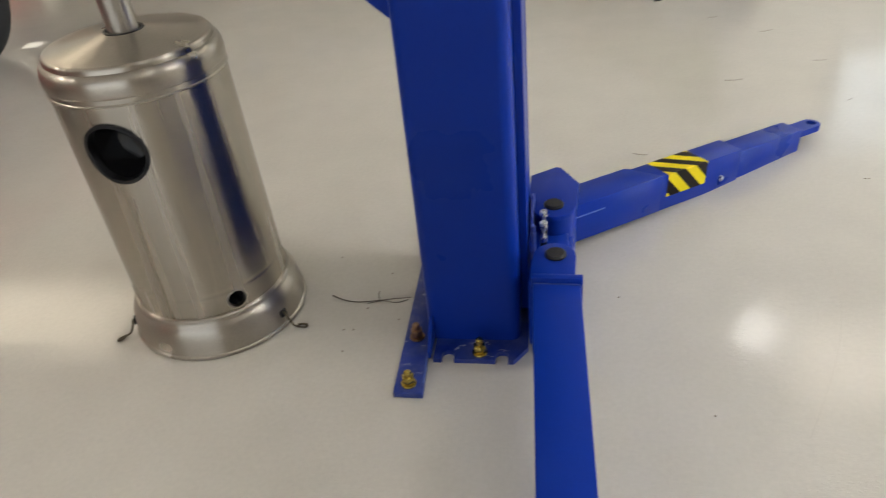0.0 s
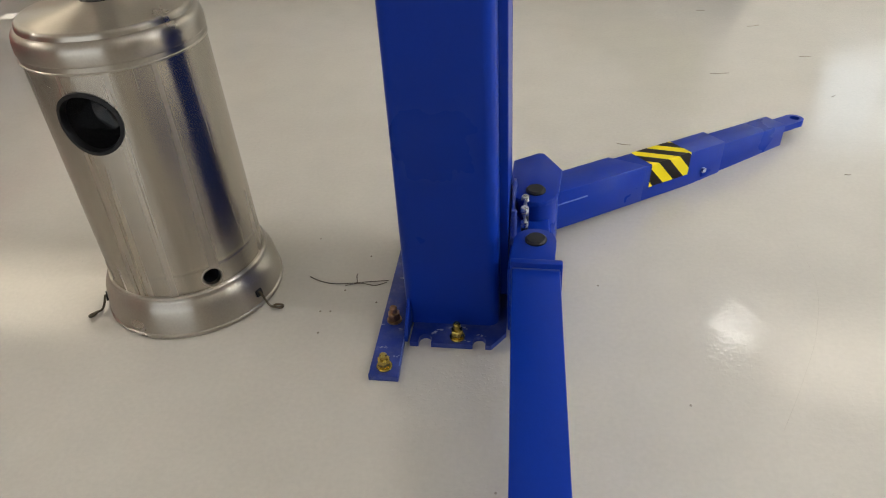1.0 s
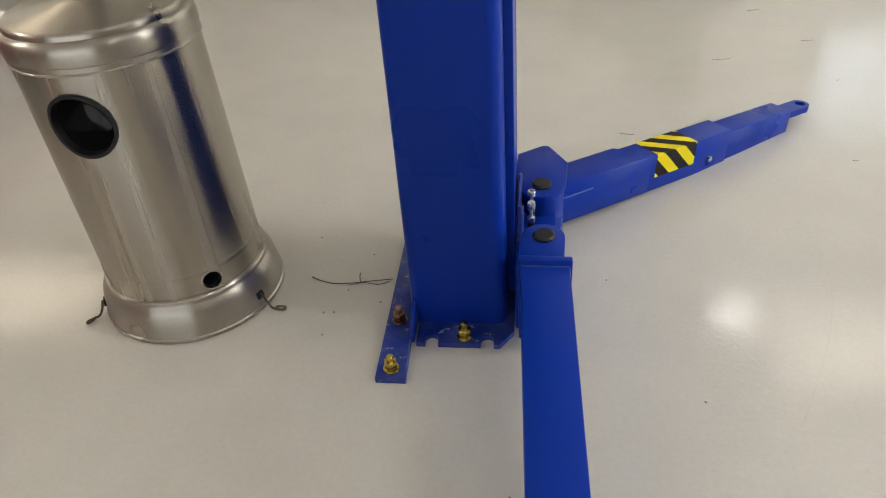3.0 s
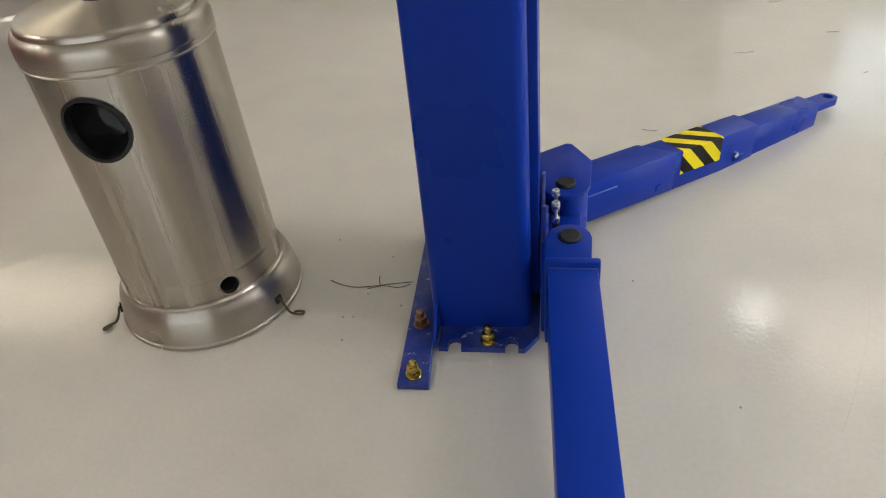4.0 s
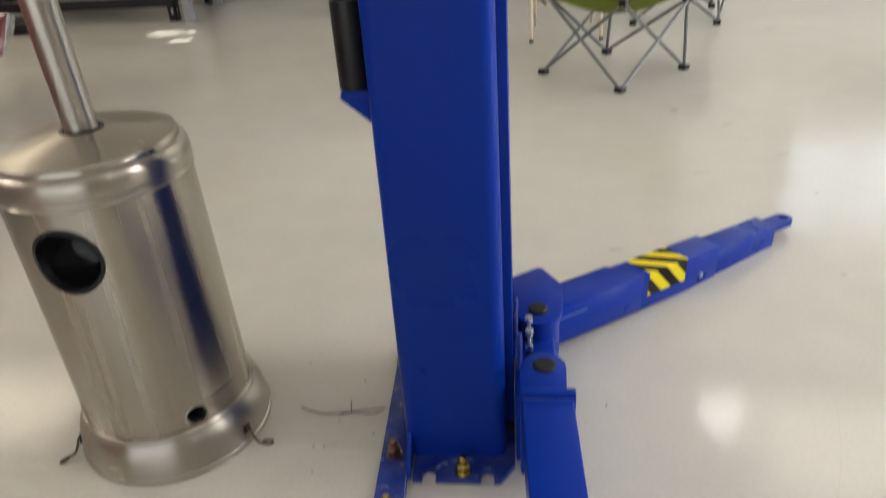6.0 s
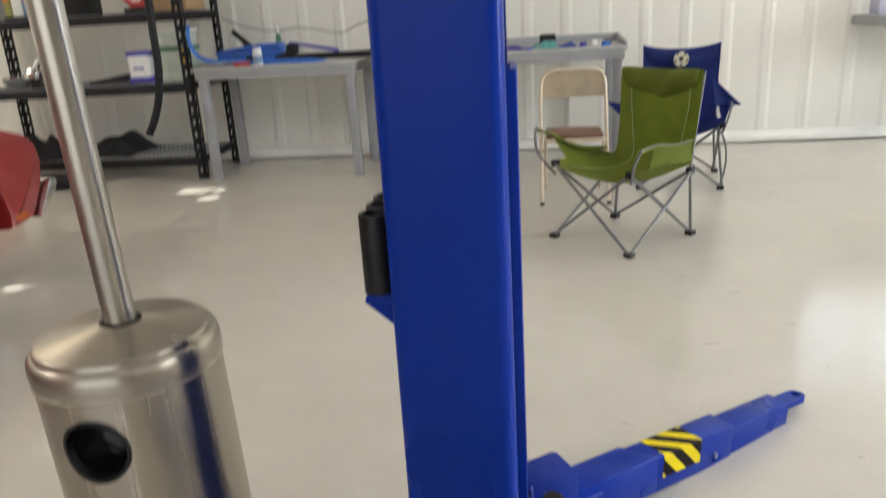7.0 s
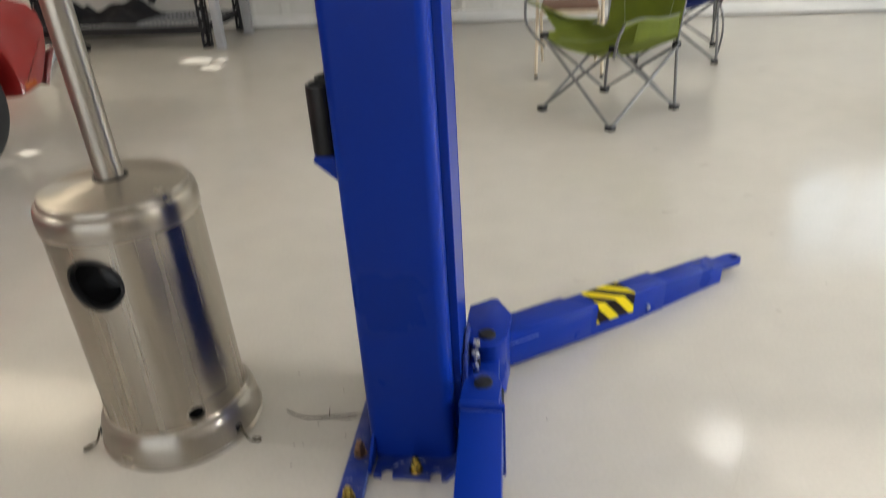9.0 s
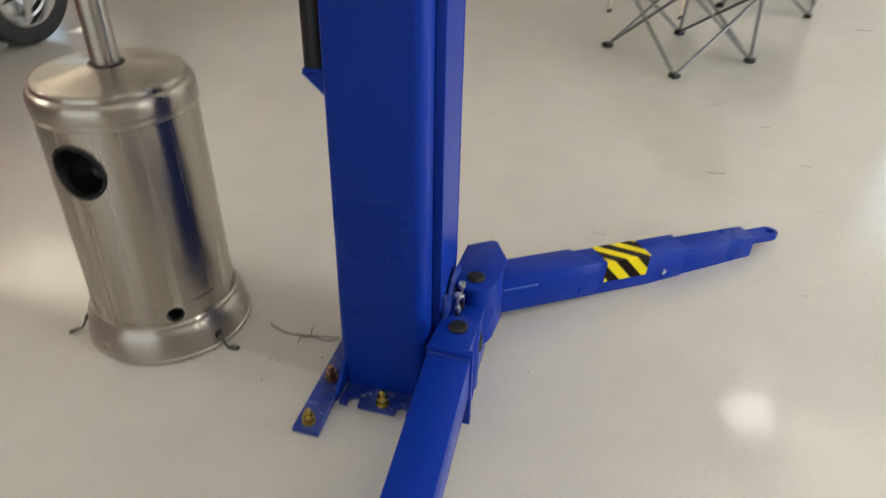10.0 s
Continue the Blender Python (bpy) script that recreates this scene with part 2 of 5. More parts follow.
TYRE = mat("tyre rubber", (0.013, 0.013, 0.014), 0.65, var=0.2, scale=30)
AMBER = mat("amber plastic", (0.42, 0.10, 0.02), 0.3, var=0.1, scale=20)
OLIVE = mat("olive print", (0.25, 0.26, 0.07), 0.5, var=0.15, scale=30)
ORANGE = mat("orange print", (0.65, 0.16, 0.03), 0.5, var=0.1, scale=30)
SLATE = mat("slate blue print", (0.14, 0.22, 0.36), 0.5, var=0.15, scale=30)
RUST = mat("red-brown plastic", (0.24, 0.10, 0.065), 0.5, var=0.15, scale=20)
CARD = mat("brown cardboard", (0.38, 0.25, 0.13), 0.8, var=0.12, scale=12)
WHITE_P = mat("white plastic", (0.72, 0.72, 0.70), 0.4, var=0.06, scale=20)
PURPLE = mat("violet blue label", (0.06, 0.05, 0.36), 0.45, var=0.1, scale=20)
LAVENDER = mat("pale lavender card", (0.52, 0.52, 0.66), 0.45, var=0.15, scale=20)
MINT = mat("pale green plastic", (0.50, 0.56, 0.50), 0.4, var=0.12, scale=20)
DKGREEN = mat("dark green lid", (0.05, 0.16, 0.09), 0.45, var=0.1, scale=20)
YELLOW = mat("yellow label", (0.75, 0.45, 0.03), 0.45, var=0.1, scale=20)
REDP = mat("red plastic", (0.42, 0.03, 0.025), 0.4, var=0.1, scale=20)
BLUEP = mat("bright blue plastic", (0.015, 0.10, 0.46), 0.4, var=0.2, scale=14)
HOSE_BLUE = mat("blue rubber hose", (0.03, 0.16, 0.60), 0.35, var=0.1, scale=20)
TEAL = mat("teal cloth", (0.10, 0.34, 0.32), 0.8, var=0.2, scale=20)
CLOTH = mat("black cloth", (0.010, 0.010, 0.012), 0.9, var=0.3, scale=20, bump=0.4, bscale=200)
GREYCRATE = mat("grey crate", (0.22, 0.22, 0.22), 0.55, var=0.12, scale=12)
TWIG = mat("dark weathered wire", (0.085, 0.066, 0.047), 0.8, var=0.3, scale=50)
SMUDGE = mat("brown floor crumbs", (0.32, 0.285, 0.23), 0.7, var=0.3, scale=50)
SCRATCH = mat("faint grey scratch", (0.47, 0.435, 0.37), 0.4, var=0.15, scale=40)
CONCRETE = mat("outdoor concrete", (0.36, 0.35, 0.32), 0.9, var=0.12, scale=1.5, bump=0.3, bscale=60)


def emission(name, col, power):
    m = bpy.data.materials.new(name)
    m.use_nodes = True
    b = m.node_tree.nodes["Principled BSDF"]
    b.inputs["Emission Color"].default_value = (*col, 1)
    b.inputs["Emission Strength"].default_value = power
    return m


FILL_DIM = emission("dim fill light diffuser", (0.95, 0.98, 1.0), 38.0)
LAMP_WARM = emission("warm plain fill light diffuser", (1.0, 0.88, 0.70), 2.8)
LAMP_AMBER = emission("amber plain fill light diffuser", (1.0, 0.87, 0.66), 4.3)
FILL_PLAIN = emission("plain fill light diffuser", (1.0, 0.98, 0.96), 34.0)
FILL_KEY = emission("bright fill light diffuser", (1.0, 0.935, 0.855), 88.0)
FILL_EAST = emission("brightest fill light diffuser", (1.0, 0.985, 0.985), 104.0)
LAMP_SOFT = emission("soft plain fill light diffuser", (1.0, 0.97, 0.92), 9.5)


def floor_material():
    m = bpy.data.materials.new("glossy beige epoxy floor")
    m.use_nodes = True
    nt = m.node_tree
    b = nt.nodes["Principled BSDF"]
    tc = nt.nodes.new("ShaderNodeTexCoord")

    def noise_at(scale, detail):
        n = nt.nodes.new("ShaderNodeTexNoise")
        n.inputs["Scale"].default_value, n.inputs["Detail"].default_value = scale, detail
        nt.links.new(tc.outputs["Object"], n.inputs["Vector"])
        return n.outputs["Fac"]

    def lane(src, a, c, lo, hi):
        r = nt.nodes.new("ShaderNodeMapRange")
        r.inputs["From Min"].default_value, r.inputs["From Max"].default_value = a, c
        r.inputs["To Min"].default_value, r.inputs["To Max"].default_value = lo, hi
        nt.links.new(src, r.inputs["Value"])
        return r.outputs[0]

    def mul(a, c):
        q = nt.nodes.new("ShaderNodeMath")
        q.operation = "MULTIPLY"
        nt.links.new(a, q.inputs[0])
        nt.links.new(c, q.inputs[1])
        return q.outputs[0]

    big, mid, fine = noise_at(0.9, 4), noise_at(7, 5), noise_at(90, 2)
    tone = mul(mul(lane(big, 0.3, 0.7, 0.95, 1.05), lane(mid, 0.3, 0.7, 0.975, 1.025)), lane(fine, 0.3, 0.7, 0.975, 1.025))
    spots = lane(noise_at(38, 3), 0.76, 0.80, 1.0, 0.86)
    vm = nt.nodes.new("ShaderNodeVectorMath")
    vm.operation = "SCALE"
    vm.inputs[0].default_value = (0.594, 0.561, 0.493)
    nt.links.new(mul(tone, spots), vm.inputs["Scale"])
    nt.links.new(vm.outputs[0], b.inputs["Base Color"])
    nt.links.new(lane(mid, 0.3, 0.7, 0.018, 0.045), b.inputs["Roughness"])
    b.inputs["Specular IOR Level"].default_value = 0.5
    bp = nt.nodes.new("ShaderNodeBump")
    bp.inputs["Strength"].default_value, bp.inputs["Distance"].default_value = 0.15, 0.002
    nt.links.new(noise_at(100, 2), bp.inputs["Height"])
    bp3 = nt.nodes.new("ShaderNodeBump")
    bp3.inputs["Strength"].default_value, bp3.inputs["Distance"].default_value = 0.22, 0.001
    nt.links.new(lane(noise_at(170, 2), 0.56, 0.78, 0.0, 1.0), bp3.inputs["Height"])
    nt.links.new(bp.outputs[0], bp3.inputs["Normal"])
    bp2 = nt.nodes.new("ShaderNodeBump")
    bp2.inputs["Strength"].default_value, bp2.inputs["Distance"].default_value = 0.12, 0.006
    nt.links.new(noise_at(9, 2), bp2.inputs["Height"])
    nt.links.new(bp3.outputs[0], bp2.inputs["Normal"])
    nt.links.new(bp2.outputs[0], b.inputs["Normal"])
    return m


FLOOR = floor_material()


def hazard_material():
    m = bpy.data.materials.new("yellow and black hazard tape")
    m.use_nodes = True
    nt = m.node_tree
    b = nt.nodes["Principled BSDF"]
    b.inputs["Roughness"].default_value = 0.30
    b.inputs["Specular IOR Level"].default_value = 0.12
    at = nt.nodes.new("ShaderNodeAttribute")
    at.attribute_name = "stripe"
    md = nt.nodes.new("ShaderNodeMath")
    md.operation = "FRACT"
    nt.links.new(at.outputs["Fac"], md.inputs[0])
    cr = nt.nodes.new("ShaderNodeValToRGB")
    cr.color_ramp.interpolation = "CONSTANT"
    cr.color_ramp.elements[0].color = (0.78, 0.62, 0.010, 1)
    cr.color_ramp.elements[1].color = (0.007, 0.003, 0.003, 1)
    cr.color_ramp.elements[1].position = 0.49
    nt.links.new(md.outputs[0], cr.inputs[0])
    nt.links.new(cr.outputs[0], b.inputs["Base Color"])
    return m


HAZARD = hazard_material()


# ---- mesh helpers (plan units) ----
def merge(bm, t, m=None):
    if m is not None:
        bmesh.ops.transform(t, matrix=m, verts=t.verts[:])
    me = bpy.data.meshes.new("tmp")
    t.to_mesh(me)
    t.free()
    bm.from_mesh(me)
    bpy.data.meshes.remove(me)
    return bm


def box(bm, x0, x1, y0, y1, z0, z1, bev=0.0, m=None, seg=2):
    t = bmesh.new()
    bmesh.ops.create_cube(t, size=1.0)
    for v in t.verts:
        v.co = Vector(((x0 + x1) / 2 + v.co.x * (x1 - x0), (y0 + y1) / 2 + v.co.y * (y1 - y0), (z0 + z1) / 2 + v.co.z * (z1 - z0)))
    if bev:
        bmesh.ops.bevel(t, geom=t.edges[:], offset=bev, segments=seg, affect="EDGES", profile=0.5)
    return merge(bm, t, m)


def prism(bm, pts, z0, z1, bev=0.0, m=None):
    t = bmesh.new()
    f = t.faces.new([t.verts.new((x, y, z0)) for x, y in pts])
    r = bmesh.ops.extrude_face_region(t, geom=[f])
    for v in r["geom"]:
        if isinstance(v, bmesh.types.BMVert):
            v.co.z = z1
    bmesh.ops.recalc_face_normals(t, faces=t.faces[:])
    if bev:
        bmesh.ops.bevel(t, geom=t.edges[:], offset=bev, segments=2, affect="EDGES", profile=0.5)
    return merge(bm, t, m)


def tube(bm, pts, r, seg=10, caps=True, m=None):
    t = bmesh.new()
    pts = [Vector(p) for p in pts]
    rs = r if isinstance(r, (list, tuple)) else [r] * len(pts)
    rings, side = [], None
    for i, p in enumerate(pts):
        d = (pts[min(i + 1, len(pts) - 1)] - pts[max(i - 1, 0)]).normalized()
        if side is None:
            side = d.orthogonal().normalized()
        side = (side - d * side.dot(d)).normalized()
        up = d.cross(side)
        rings.append([t.verts.new(p + (side * math.cos(a) + up * math.sin(a)) * rs[i]) for a in (2 * math.pi * k / seg for k in range(seg))])
    for a, c in zip(rings, rings[1:]):
        for k in range(seg):
            t.faces.new((a[k], a[(k + 1) % seg], c[(k + 1) % seg], c[k]))
    if caps:
        t.faces.new(rings[0][::-1])
        t.faces.new(rings[-1])
    return merge(bm, t, m)


def bend(pts, n=6):
    """A smooth line through the points."""
    p = [Vector(q) for q in pts]
    out = []
    for i in range(len(p) - 1):
        a, c, d, e = p[max(i - 1, 0)], p[i], p[i + 1], p[min(i + 2, len(p) - 1)]
        for k in range(n):
            s = k / n
            out.append(0.5 * (2 * c + (d - a) * s + (2 * a - 5 * c + 4 * d - e) * s * s + (3 * c - a - 3 * d + e) * s ** 3))
    return out + [p[-1]]


def lathe(bm, prof, cx, cy, seg=64, close=False, m=None):
    t = bmesh.new()
    rings = [[t.verts.new((cx + r * math.cos(2 * math.pi * k / seg), cy + r * math.sin(2 * math.pi * k / seg), z)) for k in range(seg)] for r, z in prof]
    for a, c in zip(rings, rings[1:]):
        for k in range(seg):
            t.faces.new((a[k], a[(k + 1) % seg], c[(k + 1) % seg], c[k]))
    if close:
        t.faces.new(rings[0][::-1])
        t.faces.new(rings[-1])
    return merge(bm, t, m)


def sheet(bm, fn, nu, nv, thick=0.0, m=None):
    t = bmesh.new()
    g = [[t.verts.new(fn(i / nu, j / nv)) for j in range(nv + 1)] for i in range(nu + 1)]
    for i in range(nu):
        for j in range(nv):
            t.faces.new((g[i][j], g[i + 1][j], g[i + 1][j + 1], g[i][j + 1]))
    if thick:
        bmesh.ops.solidify(t, geom=t.faces[:], thickness=thick)
    return merge(bm, t, m)


def finish(name, bm, material, origin, smooth=35):
    for v in bm.verts:
        v.co = (v.co - origin) * U
    me = bpy.data.meshes.new(name)
    for f in bm.faces:
        f.smooth = True
    bm.to_mesh(me)
    bm.free()
    me.set_sharp_from_angle(angle=radians(smooth))
    me.materials.append(material)
    return new(name, me)


ORIGIN = {}


def thing(name, at, label, category, group="", kind=""):
    """An Empty at the thing's base, which carries its parts."""
    ob = new(name)
    ob.empty_display_size = 0.1
    ob.location = Vector(at) * U
    ORIGIN[ob] = Vector(at)
    return tagged(ob, label, category, group, kind)


def part(name, bm, material, parent, label="", smooth=35):
    o = ORIGIN[parent]
    ob = finish(name, bm, material, o, smooth)
    ob.parent = parent
    ORIGIN[ob] = o
    return tagged(ob, label) if label else ob


def single(name, bm, material, at, label, category, group="", kind="", smooth=35):
    """A thing of one mesh."""
    ob = finish(name, bm, material, Vector(at), smooth)
    ob.location = Vector(at) * U
    ORIGIN[ob] = Vector(at)
    return tagged(ob, label, category, group, kind)


def nb():
    return bmesh.new()


# ---- the setting ----
X0, X1, Y0, Y1, TOP = -9.0, 9.0, -5.0, 7.594, 4.4
WIN = (2.535, 3.80, 1.56, 2.62)

single("floor", box(nb(), X0 - 0.2, X1 + 0.2, Y0 - 0.2, Y1 + 0.2, -0.15, 0.0), FLOOR, (0, 0, 0),
       "glossy beige epoxy coated garage floor", "floor", kind="structure")
single("ground", box(nb(), -160, 160, -160, 160, -0.4, -0.16), CONCRETE, (0, 0, -0.2), "pale concrete ground outside the building", "ground", kind="structure")

wall_n = nb()
for a in ((X0 - 0.2, -7.6, 0, TOP), (-7.6, -6.75, 2.3, TOP), (-6.75, WIN[0], 0, TOP), (WIN[1], X1 + 0.2, 0, TOP), (WIN[0], WIN[1], 0, WIN[2]), (WIN[0], WIN[1], WIN[3], TOP)):
    box(wall_n, a[0], a[1], Y1 + 0.045, Y1 + 0.2, a[2], a[3])
WALL_N = single("wall_north", wall_n, WALL, (0, Y1 + 0.1, 0), "off-white ribbed sheet metal wall", "wall", kind="structure")


def ribbed(bm, x0, x1, z0, z1):
    """Sheet metal with broad ribs at a pitch of 0.365, standing proud of the wall."""
    pitch = 0.365
    prof = []
    k = math.floor((x0 - 2.431) / pitch) - 1
    while 2.431 + k * pitch < x1 + pitch:
        c = 2.431 + k * pitch
        prof += [(c - 0.060, 0.0), (c - 0.026, -0.008), (c + 0.026, -0.008), (c + 0.060, 0.0)]
        k += 1
    def depth(x):
        for (xa, da), (xb, db) in zip(prof, prof[1:]):
            if xa <= x <= xb:
                return da + (db - da) * (x - xa) / max(xb - xa, 1e-6)
        return 0.0
    xs = [x0] + [x for x, d in prof if x0 + 0.002 < x < x1 - 0.002] + [x1]
    t = bmesh.new()
    low = [t.verts.new((x, Y1 + 0.04 + depth(x), z0)) for x in xs]
    high = [t.verts.new((x, Y1 + 0.04 + depth(x), z1)) for x in xs]
    for i in range(len(xs) - 1):
        t.faces.new((low[i], low[i + 1], high[i + 1], high[i]))
    return merge(bm, t)


edges = [-6.75] + [2.431 - 1.095 * k for k in range(7, 0, -1)] + [2.431]
part("panel", ribbed(nb(), X0, -7.6, 0.10, TOP), WALL, WALL_N, smooth=10)
part("panel", ribbed(nb(), -7.6, -6.75, 2.3, TOP), WALL, WALL_N, smooth=10)
for a, c in zip(edges, edges[1:]):
    part("panel", ribbed(nb(), a + 0.002, c - 0.002, 0.10, TOP), WALL, WALL_N, smooth=10)
for a in ((2.433, WIN[0] - 0.02, 0.10, TOP), (WIN[0] - 0.02, WIN[1] + 0.02, 0.10, WIN[2] - 0.03), (WIN[0] - 0.02, WIN[1] + 0.02, WIN[3] + 0.03, TOP), (WIN[1] + 0.02, X1, 0.10, TOP)):
    part("panel", ribbed(nb(), *a), WALL, WALL_N, smooth=10)
single("baseboard", prism(nb(), [(Y1 - 0.030, 0.014), (Y1 + 0.04, 0.014), (Y1 + 0.04, 0.105), (Y1 + 0.010, 0.102), (Y1 - 0.022, 0.070), (Y1 - 0.030, 0.055)],
       -6.75, X1, m=Matrix(((0, 0, 1, 0), (1, 0, 0, 0), (0, 1, 0, 0), (0, 0, 0, 1)))), TRIM, (0, Y1, 0), "white metal base trim along the wall", "baseboard", kind="structure")

win = thing("window_1", (WIN[0], Y1, WIN[2]), "white framed window with bright daylight outside", "window", kind="structure")
bm = nb()
for a in ((WIN[0] - 0.05, WIN[0] + 0.03, WIN[2] - 0.03, WIN[3] + 0.05), (WIN[1] - 0.03, WIN[1] + 0.05, WIN[2] - 0.03, WIN[3] + 0.05),
          (WIN[0] + 0.03, WIN[1] - 0.03, WIN[3] - 0.03, WIN[3] + 0.05), (WIN[0] + 0.03, WIN[1] - 0.03, WIN[2] - 0.03, WIN[2] + 0.03), (3.17, 3.215, WIN[2] + 0.03, WIN[3] - 0.03)):
    box(bm, a[0], a[1], Y1 - 0.03, Y1 + 0.12, a[2], a[3], 0.006)
part("window_frame", bm, TRIM, win)
part("window_sill", box(nb(), WIN[0] - 0.04, WIN[1] + 0.10, Y1 - 0.07, Y1 + 0.04, WIN[2] - 0.155, WIN[2] - 0.032, 0.008), TRIM, win)
GLASS = bpy.data.materials.new("window glass")
GLASS.use_nodes = True
gb = GLASS.node_tree.nodes["Principled BSDF"]
gb.inputs["Transmission Weight"].default_value, gb.inputs["Roughness"].default_value, gb.inputs["IOR"].default_value = 1.0, 0.0, 1.45
for a, c in ((WIN[0] + 0.03, 3.17), (3.215, WIN[1] - 0.03)):
    pane = part("pane", box(nb(), a, c, Y1 + 0.06, Y1 + 0.066, WIN[2] + 0.03, WIN[3] - 0.03), GLASS, win)
    pane.visible_shadow = False

DAY = emission("bright overcast daylight", (0.76, 0.89, 1.0), 1.0)
single("backdrop", box(nb(), 0.4, 6.0, 9.4, 9.42, 0.3, 4.2), DAY, (3.2, 9.4, 0.3), "plain bright daylight outside the window", "backdrop", kind="structure")
# the other walls close the room; the east wall has a tall doorway and an added opening for the fill lamp
bm = nb()
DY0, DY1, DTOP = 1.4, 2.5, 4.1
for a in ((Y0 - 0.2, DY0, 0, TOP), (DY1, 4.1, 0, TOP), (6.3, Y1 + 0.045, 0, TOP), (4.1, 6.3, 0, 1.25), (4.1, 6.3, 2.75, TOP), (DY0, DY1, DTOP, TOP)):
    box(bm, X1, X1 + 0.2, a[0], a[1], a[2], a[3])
single("wall_east", bm, WALL, (X1, 0, 0), "off-white wall with a tall doorway and an added opening for fill light", "wall", kind="structure")
# unseen south wall, added: brown to cut bounce, opened for the fill lamp
bm = nb()
for a in ((X0, -5.1, 0, TOP), (1.1, X1, 0, TOP), (-5.1, 1.1, 3.5, TOP)):
    box(bm, a[0], a[1], Y0 - 0.2, Y0, a[2], a[3])
single("wall_south", bm, BOARD, (0, Y0, 0), "unseen brown wall with an opening for the fill lamp", "wall", kind="structure")
single("wall_west", box(nb(), X0 - 0.2, X0, Y0 - 0.2, Y1 + 0.045, 0, TOP), WALL, (X0, 0, 0), "off-white plain wall", "wall", kind="structure")

# unseen ceiling; its holes are added to shape the sun patches on the floor
def sun_hole(x, y):
    return x + SUN_DIR.x / SUN_DIR.z * TOP, y + SUN_DIR.y / SUN_DIR.z * TOP


HOLES = []
for x, y, w, d in ((-3.00, 6.21, 0.28, 0.22), (-2.78, 6.20, 0.085, 0.17), (-2.75, 5.93, 0.18, 0.15), (-3.03, 3.89, 0.12, 0.10)):
    hx, hy = sun_hole(x, y)
    HOLES.append((hx - w / 2, hx + w / 2, hy - d / 2, hy + d / 2))
xs = sorted({X0 - 0.2, X1 + 0.2, *[h[0] for h in HOLES], *[h[1] for h in HOLES]})
ys = sorted({Y0 - 0.2, Y1 + 0.2, *[h[2] for h in HOLES], *[h[3] for h in HOLES]})
bm = nb()
for xa, xb in zip(xs, xs[1:]):
    for ya, yb in zip(ys, ys[1:]):
        if not any(h[0] <= (xa + xb) / 2 <= h[1] and h[2] <= (ya + yb) / 2 <= h[3] for h in HOLES):
            box(bm, xa, xb, ya, yb, TOP, TOP + 0.02)
single("ceiling", bm, CEIL, (0, 0, TOP), "plain white unseen ceiling, with holes added for sun patches", "ceiling", kind="structure")


def ceiling_light(x, y, z, length, glow, width=0.16, label="added long ceiling light, out of view, that fills the room"):
    t = thing("ceiling_light", (x, y, z), label, "ceiling light", "ceiling lights")
    part("housing", box(nb(), x - length / 2 - 0.02, x + length / 2 + 0.02, y - width / 2 - 0.02, y + width / 2 + 0.02, z, z + 0.07, 0.01), TRIM, t)
    part("hanger", tube(nb(), [(x, y, z + 0.06), (x, y, TOP)], 0.008), ZINC, t)
    part("diffuser", box(nb(), x - length / 2, x + length / 2, y - width / 2, y + width / 2, z - 0.03, z, 0.01), glow, t)


ceiling_light(1.88, 6.22, 4.0, 0.40, LAMP_SOFT, 0.44, "square white ceiling light that is switched on")
ceiling_light(2.96, 5.85, 4.0, 1.6, LAMP_WARM, 1.15, "large warm white ceiling light that is switched on")
ceiling_light(-6.1, 6.08, 4.0, 2.1, LAMP_AMBER, 1.10, "large warm white ceiling light that is switched on")
# the next four are added out of view, to fill the room and deepen shadows
ceiling_light(1.85, -1.2, 4.0, 0.5, FILL_DIM)
ceiling_light(4.2, 0.9, 4.0, 1.5, FILL_EAST)
ceiling_light(-6.2, 1.4, 4.0, 1.9, FILL_KEY)
ceiling_light(-6.2, -1.2, 4.0, 0.9, FILL_PLAIN)

# ---- the two-post lift ----
LIFT = thing("car_lift", (-0.20, 1.62, 0), "blue painted steel two-post car lift column with two swing arms", "car lift")
SKEW = Matrix.Translation((-0.2, 1.53, 0)) @ Matrix.Rotation(radians(1.2), 4, "Z") @ Matrix.Translation((0.2, -1.53, 0))


def arc(cx, cy, r, a0, a1, n=5):
    return [(cx + r * math.cos(radians(a0 + (a1 - a0) * k / n)), cy + r * math.sin(radians(a0 + (a1 - a0) * k / n))) for k in range(n + 1)]


def channel(line, t):
    """The outline of a bent plate of thickness t along a line."""
    out, inn = [], []
    for i, p in enumerate(line):
        a, c = line[max(i - 1, 0)], line[min(i + 1, len(line) - 1)]
        d = Vector((c[0] - a[0], c[1] - a[1])).normalized()
        out.append(p)
        inn.append((p[0] + d.y * t, p[1] - d.x * t))
    return out + inn[::-1]


CL, CR, CF, CB = -0.2930, -0.084, 1.53, 1.81
line = [(CR, CF + 0.055)] + arc(CR - 0.016, CF + 0.016, 0.016, 0, -90) + arc(CL + 0.016, CF + 0.016, 0.016, -90, -180) + \
       arc(CL + 0.016, CB - 0.016, 0.016, 180, 90) + arc(CR - 0.016, CB - 0.016, 0.016, 90, 0) + [(CR, CB - 0.055)]
part("column", prism(nb(), channel(line, -0.011), 0.013, 3.5, m=SKEW), BLUE, LIFT, smooth=25)
bm = nb()
